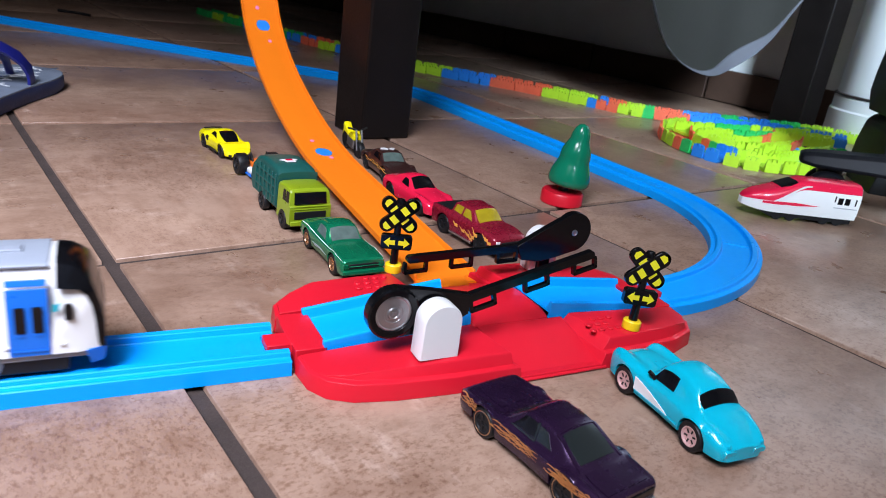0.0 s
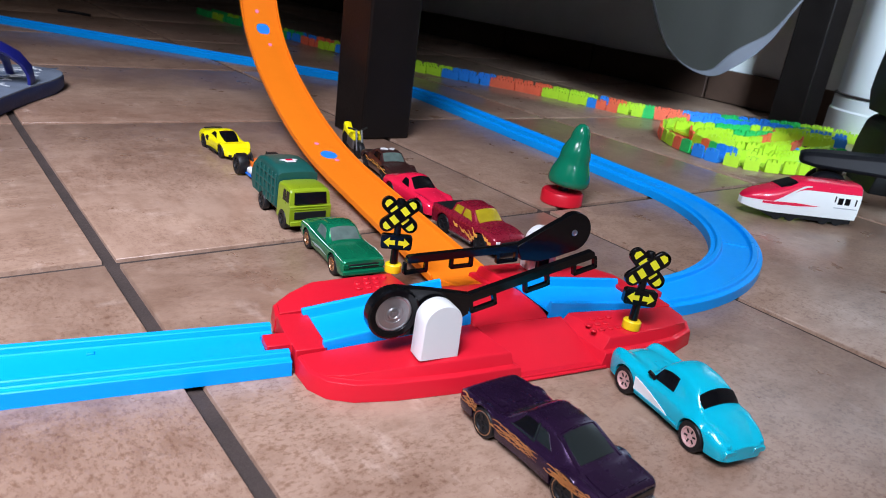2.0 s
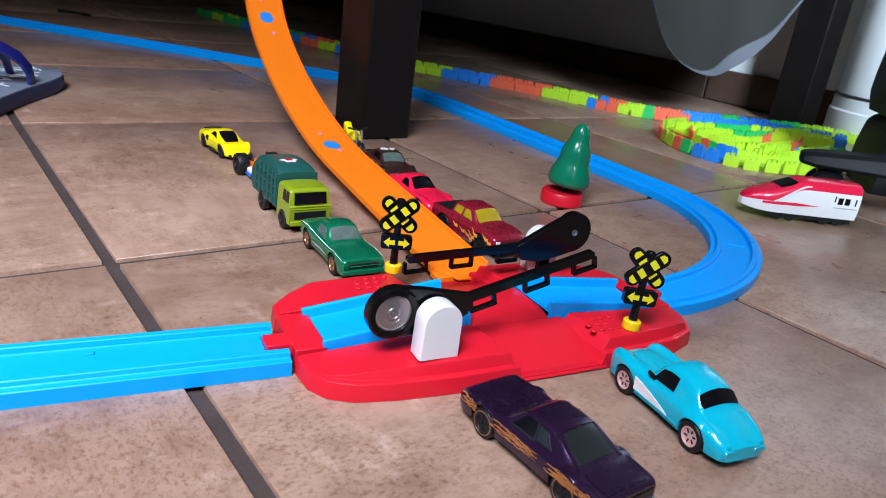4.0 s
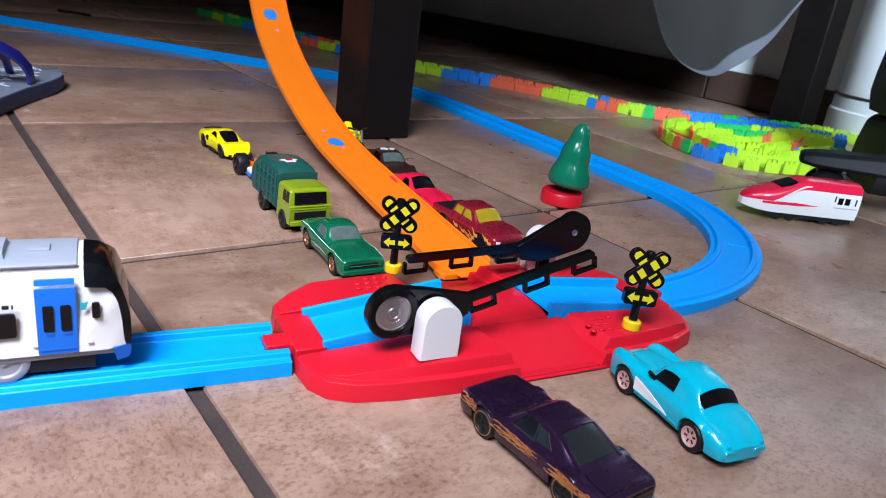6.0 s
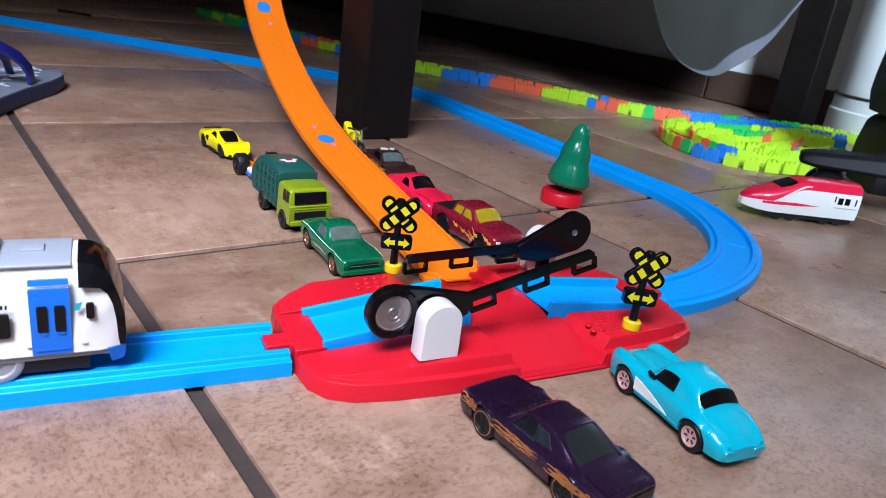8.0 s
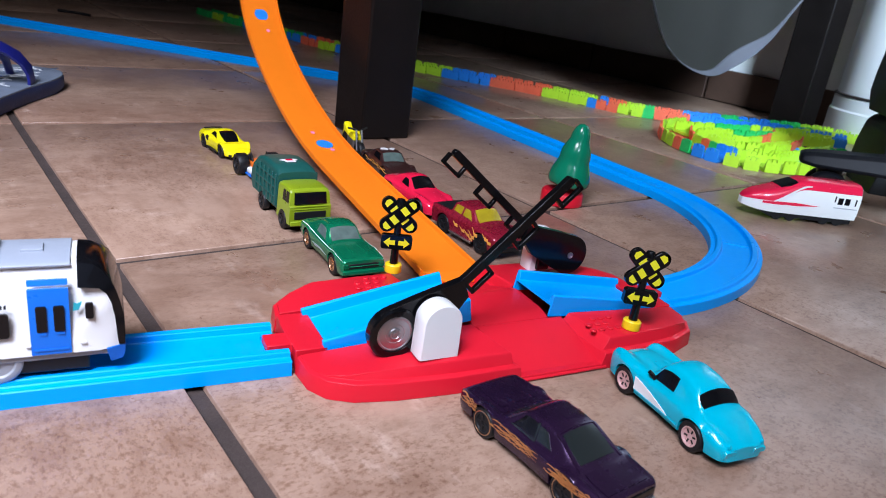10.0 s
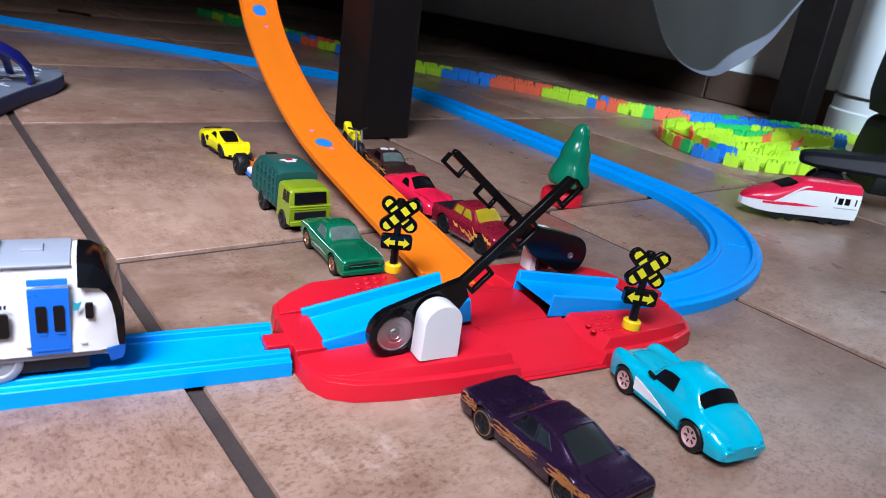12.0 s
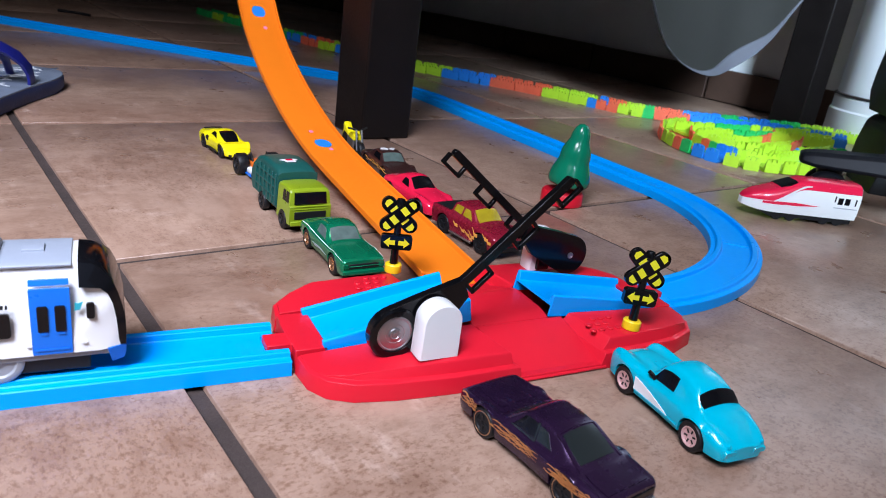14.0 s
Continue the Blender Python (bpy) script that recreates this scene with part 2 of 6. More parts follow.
def arc(x, y, hd, r, turn, n=12):
    """Points of a bend to the left from a place and heading; the last one is its end."""
    cx, cy = x - r * math.sin(radians(hd)), y + r * math.cos(radians(hd))
    return [(cx + r * math.sin(radians(hd + turn * k / n)), cy - r * math.cos(radians(hd + turn * k / n)), 0, hd + turn * k / n, 0) for k in range(n + 1)]


def straight(x, y, hd, d):
    return [(x, y, 0, hd, 0), (x + d * math.cos(radians(hd)), y + d * math.sin(radians(hd)), 0, hd, 0)]


def shorten(path, g=0.25):
    (x0, y0, z0, h0, p0), (x1, y1, z1, h1, p1) = path[0], path[-1]
    return [(x0 + g * math.cos(radians(h0)), y0 + g * math.sin(radians(h0)), z0, h0, p0), *path[1:-1], (x1 - g * math.cos(radians(h1)), y1 - g * math.sin(radians(h1)), z1, h1, p1)]


def build_rails():
    pieces = []
    # the straight rail that runs up to the crossing, in two lengths
    pieces.append(("straight", [(-216, 18.5, 0, 0, 0), (-10, 18.5, 0, 0, 0)]))
    pieces.append(("straight", [(-432, 18.5, 0, 0, 0), (-216.5, 18.5, 0, 0, 0)]))
    x, y, h = 218, 32, 3.0
    for kind, a, b in (("straight", 7, 0), ("bend", 198.5, 46.5), ("bend", 198.5, 46.5), ("straight", 215, 0), ("straight", 215, 0), ("bend", 205, 45), ("straight", 215, 0), ("straight", 215, 0), ("straight", 215, 0), ("straight", 215, 0), ("straight", 215, 0)):
        p = straight(x, y, h, a) if kind == "straight" else arc(x, y, h, a, b)
        pieces.append((kind, shorten(p)))
        x, y, h = p[-1][0], p[-1][1], p[-1][3]
    first = True
    for kind, p in pieces:
        r = thing("rail_piece", "bright blue plastic toy rail, %s piece on the floor" % ("curved" if kind == "bend" else "straight"), "toy rail", "toy railway", TRACK)
        part("rail", sweep(p, RAIL), M_BLUE, r, angle=30)
        if first:
            part("nub", box(-79.5, 22.5, 6.0, -76.5, 25.0, 7.3), M_BLUE, r, bevel=0.3)
            # beside the notch that takes the crossing's tongue
            for e in (-1, 1):
                side = [(e * 6.2, 0), (e * 6.2, 6.5)] + [(e * y, z) for y, z in SHELF[::-1]]
                part("rail_end", sweep([(-10.0, 18.5, 0, 0, 0), (-1.0 - (3.0 if e > 0 else 0.0), 18.5, 0, 0, 0)], side), M_BLUE, r, angle=30)
            first = False
        # raised stop marks across the channel at the joint
        x0, y0, z0, h0, _ = p[-1]
        bm = box(-7, -9, 6.2, -5, 9, 7.1)
        bm.transform(pose(x0, y0, z0, 0, 0, h0))
        if kind == "bend":
          part("joint_rib", bm, M_BLUE, r, bevel=0.2)


build_rails()

# ---- level crossing ----
B_ANG = 2.0
BASE = trk(109, 24, 0, B_ANG)
HALF = [(-109, -18.5), (-107.5, -32), (-102, -41), (-92, -46.5), (-74, -50), (-47, -52), (38, -52), (60, -51), (84, -48.8), (100, -43), (107.5, -33), (109, -18.5)]
# the far end is cut off more sharply
HALF_FAR = HALF[:7] + [(59, -50.6), (82, -48.2), (98, -42.2), (107, -32), (109, -18.5)]


def inset(poly, amounts):
    """Moves each edge of a convex polygon (counter-clockwise) inwards by its amount."""
    n = len(poly)
    lines = []
    for i in range(n):
        (x0, y0), (x1, y1) = poly[i], poly[(i + 1) % n]
        d = math.hypot(x1 - x0, y1 - y0)
        nx, ny = -(y1 - y0) / d, (x1 - x0) / d
        lines.append((nx, ny, nx * x0 + ny * y0 + amounts[i]))
    out = []
    for i in range(n):
        a, b, c = lines[i - 1]
        d, e, f = lines[i]
        det = a * e - b * d
        out.append(((c * e - b * f) / det, (a * f - c * d) / det) if abs(det) > 1e-3 else poly[i])
    return out


def road_x(y):
    return -0.17 * y


def crossing_base():
    """The moulded pieces of the base, by name."""
    made = []
    bm = bmesh.new()
    made.append(("base_plate", bm))
    turned = [(-x, -y) for x, y in HALF_FAR]
    full = HALF + turned
    slab([(x * 0.995, y * 0.99) for x, y in full], 0, 3, bm)
    for s in (1, -1):
        # the two banks beside the road, each a block with sloping shoulders
        xl, xr = -23, 23
        outline = HALF if s > 0 else HALF_FAR
        rl = [p for p in outline if p[0] < -30]
        rr = [p for p in outline if p[0] > 36]
        left = rl + [(xl + 9, -52), (xl + 3, -18.5)]
        right = [(xr + 9, -52)] + [p for p in rr if p[0] > 40] + [(xr + 3, -18.5)]
        for poly, road in ((left, len(rl)), (right, len(right) - 1)):
            n = len(poly)
            track = n - 1 if poly is left else n - 2
            is_left = poly is left
            ends = ((0, 2.0), (1, 3.0), (2, 4.0), (3, 5.0)) if is_left else ((n - 3, 2.5), (n - 4, 4.0), (n - 5, 5.0))

            def tier(out, rd):
                am = [out] * n
                am[road], am[track] = rd, 0.0
                for e, most in ends:
                    am[e] = min(out, most)
                return inset(poly, am)

            def rise(x, low, high):
                """The upper tier climbs from the outer end to the post."""
                f = min(1.0, max(0.0, (abs(x) - 64) / 38.0))
                return high + (low - high) * (f if is_left else max(0.0, f - 0.55) * 1.6)

            rings = []
            for z, out, rd in ((0, 0, 0), (7.0, 0.5, 0.3 if is_left else 2.4), (7.9, 0.8, 0.5 if is_left else 2.8), (8.2, 1.4, 0.9 if is_left else 3.0)):
                rings.append([(s * x, s * y, z) for x, y in tier(out, rd)])
            step = (3.8, 2.2) if is_left else (3.4, 3.6)
            rings.append([(s * x, s * y, 8.3) for x, y in tier(*step)])
            for lo, hi, out, rd in ((8.5, 12.8, 4.9, 2.8 if is_left else 7.6), (8.6, 13.6, 5.4, 3.2 if is_left else 8.2), (8.7, 14.0, 6.2, 3.8 if is_left else 9.0)):
                rings.append([(s * x, s * y, rise(x, lo, hi)) for x, y in tier(out, rd)])
            made.append(("bank", loft(rings)))
        # road ramp on this side
        prof = [(-52.5, 0.5), (-52.5, 1.6), (-22, 11.4), (-18.5, 12.6), (-18.5, 0.5)]
        made.append(("ramp", loft([[(s * (road_x(y) + dx), s * y, z) for y, z in prof] for dx in (-23, 27)])))
        # sill at the rail end, with its tongue
        box(*sorted((s * -109, s * -94))[:1], -11, 0, sorted((s * -109, s * -94))[1], 11, 10.2, bm=bm)
        box(min(s * -108.5, s * -94), -17.0, 0, max(s * -108.5, s * -94), 17.0, 10.3, bm=bm)
        box(min(s * -119, s * -108), -s * 4.5 - 5.4, 6.0, max(s * -118, s * -108), -s * 4.5 + 5.4, 9.8, bm=bm)
    # the middle of the road between the two rail leaves
    loft([[(x, -18.6, 12.5), (x, -18.6, 1), (x, 18.6, 1), (x, 18.6, 12.5), (x, 14, 14.2), (x, 9, 14.8), (x, -9, 14.8), (x, -14, 14.2)] for x in (-22, 22)], bm=bm)
    return made


def leaf_bm():
    """A hinged rail leaf, from its hinge at x = 0 to its raised end."""
    prof = [(-17, -4), (-17, 4.6), (-16.4, 5.2), (-15.4, 5.2), (-14.6, 4.6), (-13.4, 0.4), (-12.4, 0), (12.4, 0), (13.4, 0.4), (14.6, 4.6), (15.4, 5.2), (16.4, 5.2), (17, 4.6), (17, -4), (15.8, -4), (15.8, -1.2), (-15.8, -1.2), (-15.8, -4)]
    rings = []
    for x, low in ((0, -2.5), (8, -3.0), (66, -6.5), (73, -7.0)):
        rings.append([(x - 0.02 * y, y, z if z > -3.5 else low) for y, z in prof])
    return loft(rings)


def rounded(x0, z0, x1, z1, r, n=5):
    out = []
    for cx, cz, a in ((x1 - r, z1 - r, 0), (x0 + r, z1 - r, 90), (x0 + r, z0 + r, 180), (x1 - r, z0 + r, 270)):
        out += [(cx + r * math.cos(radians(a + 90 * k / n)), cz + r * math.sin(radians(a + 90 * k / n))) for k in range(n + 1)]
    return out


def post_bm():
    """A rounded white gate post, 19 wide."""
    outline = [(-9.6, 0), (9.6, 0), (9.3, 16.6)] + [(9.3 * math.cos(radians(a)), 16.6 + 8.6 * math.sin(radians(a))) for a in range(10, 171, 10)] + [(-9.3, 16.6)]
    return loft([[(x * 0.93, -5.2, z * 0.985) for x, z in outline], [(x, -4.0, z) for x, z in outline], [(x, 4.0, z) for x, z in outline], [(x * 0.93, 5.2, z * 0.985) for x, z in outline]])


TIP, ELBOW = Vector((83.5, 0, 22.0)), Vector((14, 0, 3.8))


def arm_bm():
    """The barrier arm about its pivot, in its lowered attitude: wheel housing, web and bar."""
    bm = bmesh.new()
    disc = [(-20 + 11.9 * math.cos(radians(a)), 1.6 + 11.9 * math.sin(radians(a))) for a in range(80, 281, 10)]
    web = disc + [(-6, -9.5), (6, -8), (17, -2.6), (18, 6.5), (10, 8.2), (-4, 11.0)]
    prism(web, -3.0, 1.2, bm)
    return bm


def arm_bar_bm():
    """The thin bar with three hanging loops."""
    bm = bmesh.new()
    d = (TIP - ELBOW).normalized()
    ang = math.degrees(math.atan2(d.z, d.x))
    L = (TIP - ELBOW).length
    b = prism(rounded(-6, -2.0, L, 2.2, 1.9), -2.6, 0.6)
    for k, x in enumerate((3, 32, 59.5)):
        for q in ((x, -8.2, x + 14, -6.4), (x, -8.2, x + 1.8, -1.5), (x + 12.2, -8.2, x + 14, -1.5)):
            prism(rounded(*q, 0.8, 3), -2.0, 0.2, b)
    join(bm, b, Matrix.Translation(ELBOW) @ pose(0, 0, 0, 0, -ang, 0))
    return bm


def y_disc(x, z, y0, y1, prof_r, n=32):
    """A turned disc with its axis along y."""
    bm = lathe([(r, h) for r, h in prof_r], n)
    bm.transform(Matrix.Translation((x, 0, z)) @ pose(0, 0, 0, 90, 0, 0))
    return bm


def build_crossing():
    c = thing("level_crossing", "red plastic toy level crossing with black barrier arms", "toy crossing", "toy railway", BASE)
    for nm, bm in crossing_base():
        part(nm, bm, M_RED, c, bevel=0.5, angle=33)
    leaves, arms = [], []
    for s in (1, -1):
        turn = pose(0, 0, 0, 0, 0, 0 if s > 0 else 180)
        lf = part("rail_leaf", leaf_bm(), M_BLUE, c, "blue hinged rail leaf, raised at its inner end", bevel=0.3, angle=30)
        leaves.append((lf, turn))
        p = part("post", post_bm(), M_WHITE, c, "rounded white gate post", bevel=0.9, angle=50)
        p.matrix_basis = turn @ pose(-53.4 * MM, -39.2 * MM, 14 * MM)
        hub = part("hub", box(-4, 3.5, -12, 4, 6.5, 4), M_BLACK, c, bevel=0.6)
        hub.matrix_basis = turn @ pose(-52.0 * MM, -38.2 * MM, 27 * MM)
        arm = part("barrier_arm", arm_bm(), M_BLACK, c, "black plastic barrier arm", bevel=0.5)
        part("bar", arm_bar_bm(), M_BLACK, arm, bevel=0.3)
        part("weight_ring", y_disc(-20, 1.6, 0, 0, [(11.9, 2.9), (11.9, 3.6), (11.0, 4.2), (8.5, 4.0), (8.1, 2.9)]), M_BLACK, arm)
        part("weight_disc", y_disc(-20, 1.6, 0, 0, [(8.3, 2.9), (8.3, 3.4), (7.6, 3.6), (7.2, 3.3), (4.4, 3.35), (4.2, 3.15), (2.9, 3.2), (2.6, 3.9), (2.1, 4.0), (1.8, 3.5), (1.0, 3.5), (0.9, 3.9), (0.1, 3.9)]), M_SILVER, arm, "silver weight disc")
        part("axle_cap", y_disc(-20, 1.6, 0, 0, [(1.9, -1.0), (1.9, -1.7), (1.3, -1.9), (1.1, -1.5), (0.1, -1.5)], 18), M_SILVER, arm, "small silver axle cap")
        arms.append((arm, turn))
    # studs on the two sign banks
    stud = lathe([(1.7, 0), (1.7, 0.6), (1.4, 0.9), (0.1, 0.95)], 14)
    first = None
    for bx, by in ((41, -35), (-57, 34)):
        for i in range(4):
            for j in range(3):
                if i == 3 and j == 1 or i == 0 and j == 2:
                    continue
                if first is None:
                    o = first = part("stud", stud, M_RED, c)
                else:
                    o = new("stud", first.data)
                    o.parent = c
                o.location = ((bx - 6 + i * 5.2 + j * 1.2) * MM, (by - 4 + j * 5.4) * MM, 13.95 * MM)
    return c, leaves, arms


crossing, leaves, arms = build_crossing()


def crossing_sign(m):
    s = thing("crossing_sign", "black and yellow crossbuck sign on a yellow foot", "toy sign", "crossing signs", m)
    part("foot", lathe([(4.5, 0), (4.7, 0.5), (4.6, 4.2), (4.1, 4.8), (2.4, 4.8)], 24), M_YRING, s, "bright yellow ring foot")
    part("pole", lathe([(2.3, 4.0), (2.0, 14), (1.9, 34), (1.6, 39)], 14), M_BLACK, s)
    part("arrow_board", prism(rounded(-8.4, 13.5, 8.4, 21.5, 1.5), -2.6, 1.2), M_BLACK, s, bevel=0.5)
    for k in (-1, 1):
        sh = [(k * 7.0, 17.4), (k * 3.8, 20.2), (k * 4.0, 18.5), (k * 0.9, 18.7), (k * 0.9, 16.2), (k * 4.0, 16.2), (k * 3.8, 14.7)]
        part("arrow", prism(sh, -3.0, -2.55), M_YELLOW, s, "yellow printed arrow")
    cz = 32.6
    for k, y0 in ((1, -2.2), (-1, -1.4)):
        bar = prism(rounded(-12.4, -3.9, 12.4, 3.9, 3.8, 6), y0, y0 + 2.6)
        bar.transform(Matrix.Translation((0, 0, cz)) @ pose(0, 0, 0, 0, -k * 42, 0))
        part("cross_bar", bar, M_BLACK, s, bevel=0.5)
        for x in (-9.4, -3.7, 3.7, 9.4):
            if abs(x) > 11:
                continue
            w = 1.6
            st = prism([(x - w, -2.3), (x + w, -2.3), (x + w, 2.3), (x - w, 2.3)] if abs(x) < 6 else [(x - w * math.copysign(1, x), -2.2), (x + 0.6 * math.copysign(1, x), -1.9), (x + 1.5 * math.copysign(1, x), 0), (x + 0.6 * math.copysign(1, x), 1.9), (x - w * math.copysign(1, x), 2.2)], y0 - 0.4, y0 + 0.1)
            st.transform(Matrix.Translation((0, 0, cz)) @ pose(0, 0, 0, 0, -k * 44, 0))
            if abs(x) < 13:
                part("stripe", st, M_YELLOW, s, "yellow printed stripe")
    part("cap", lathe([(2.6, 37.0), (2.8, 39.5), (2.0, 41.3), (0.1, 41.8)], 14), M_BLACK, s)
    return s


crossing_sign(trk(167.5, -15.0, 14, -8) @ pose(0, 0, 0, -4, 3, -14))
crossing_sign(trk(70.5, 70.5, 14, 0) @ pose(0, 0, 0, -2, 1, -18))

# ---- orange launch track, curling upwards ----
OR_HEAD = 93.0
OR_M = trk(112, 80, 4, OR_HEAD)


def orange_path():
    """Places along the track's own line: metres ahead and up, from the foot."""
    knots = [(0, 0), (50, 3), (135, 8), (235, 14), (330, 36), (403, 62), (463, 92), (490, 118), (508, 160), (515, 220), (516, 330)]
    xs = np.array([k[0] for k in knots], float)
    zs = np.array([k[1] for k in knots], float)
    s = np.concatenate([[0], np.cumsum(np.hypot(np.diff(xs), np.diff(zs)))])
    t = np.linspace(0, s[-1], 60)
    px, pz = np.interp(t, s, xs), np.interp(t, s, zs)
    ker = np.ones(7) / 7
    for _ in range(2):
        px[3:-3], pz[3:-3] = np.convolve(px, ker, "valid"), np.convolve(pz, ker, "valid")
    pitch = np.degrees(np.arctan2(np.gradient(pz), np.gradient(px)))
    return list(zip(px, pz, pitch))


ORANGE = orange_path()


def build_orange():
    o = thing("launch_track", "orange plastic toy car track curling upwards", "toy track", "", OR_M)
    w = 20
    prof = [(-w, 0), (-w, 4.6), (-w + 1.4, 4.6), (-w + 1.8, 1.6), (w - 1.8, 1.6), (w - 1.4, 4.6), (w, 4.6), (w, 0)]
    part("ribbon", sweep([(x, 0, z, 0, p) for x, z, p in ORANGE], prof), M_ORANGE, o, angle=30, bevel=0.3, segs=1)
    bm = slab([(-14, -9), (-4, -11), (2, -16), (2, 16), (-4, 11), (-14, 9)], 0.2, 1.6)
    part("tongue", bm, M_ORANGE, o, bevel=0.4)
    notch = [(-9, -17), (-9, -7)] + [(-9 + 6.5 * math.sin(radians(a)), -7 * math.cos(radians(a))) for a in range(15, 166, 15)] + [(-9, 7), (-9, 17), (-6, 19.4), (2, 19.4), (2, -19.4), (-6, -19.4)]
    part("end_lip", slab(notch, -2.6, 1.0), M_ORANGE, o, bevel=0.4)
    part("joint_slot", slab([(5, -2), (7, -2), (7, 2), (5, 2)], 1.5, 1.75), M_CHASSIS, o)

    def oval(s0, side, rl, rw, name, mat):
        i = min(range(len(ORANGE)), key=lambda k: abs(ORANGE[k][0] - s0))
        x, z, p = ORANGE[i]
        b = lathe([(1, 0), (1, 0.25), (0.1, 0.3)], 26)
        b.transform(pose(x, side, z, 0, -p, 0) @ Matrix.Translation((0, 0, 1.65)) @ Matrix.Diagonal((rl, rw, 1, 1)))
        part(name, b, mat, o)

    for s0 in (236, 462):
        oval(s0, 0, 8.5, 7.0, "printed_oval", M_DOT)
        oval(s0 - 15, -3, 2.4, 2.0, "printed_dot", M_PINK)
        oval(s0 + 17, 3, 2.4, 2.0, "printed_dot", M_PINK)
    return o


launch = build_orange()

# ---- table ----
def build_table():
    t = thing("dining_table", "black-stained wooden dining table with square legs", "table")
    for x0, y0 in ((0.299, 0.241), (1.197, 0.229), (0.299, 1.75), (1.197, 1.75)):
        part("leg", box(x0, y0, 0, x0 + 0.06, y0 + 0.06, 0.71), M_LEG, t, mm=False, bevel=0.0025)
    part("tabletop", box(0.27, 0.20, 0.71, 1.285, 1.84, 0.75), M_LEG, t, mm=False, bevel=0.004)
    part("apron", box(0.33, 0.255, 0.62, 1.22, 0.28, 0.709), M_LEG, t, mm=False, bevel=0.002)


build_table()

# ---- toy train ----
M_TBLUE = material("royal_blue_paint", (0.004, 0.13, 0.56), 0.3, var=0.05)
M_TGREY = material("light_grey_roof_plastic", (0.27, 0.30, 0.35), 0.42, var=0.05)
M_TEAL_LOGO = material("teal_print_ink", (0.02, 0.34, 0.42), 0.4)
M_WHEELGREY = material("grey_wheel_plastic", (0.30, 0.31, 0.33), 0.4)


def hull(prof, half, drop=1.0, zmid=0.0, ts=(-1, -0.99, -0.96, -0.9, -0.8, -0.5, 0, 0.5, 0.8, 0.9, 0.96, 0.99, 1), crown=0.6, bm=None):
    """A side profile of (x, z) carried across the width; the tops fall away towards the flanks."""
    rings = []
    for t in ts:
        rings.append([(x, t * half(x, z), z - (crown * t * t + 1.5 * drop * (1 - math.sqrt(max(0.0, 1 - max(0.0, (abs(t) - 0.8) / 0.2) ** 2)))) * (1 if z > zmid else 0)) for x, z in prof])
    return loft(rings, bm=bm)


def plate(pts, off, th=0.5):
    """A thin panel on four or more points, set proud by off along its normal."""
    p = [Vector(q) for q in pts]
    n = (p[1] - p[0]).cross(p[2] - p[0]).normalized()
    return loft([[q + n * (off - th) for q in p], [q + n * off for q in p]])


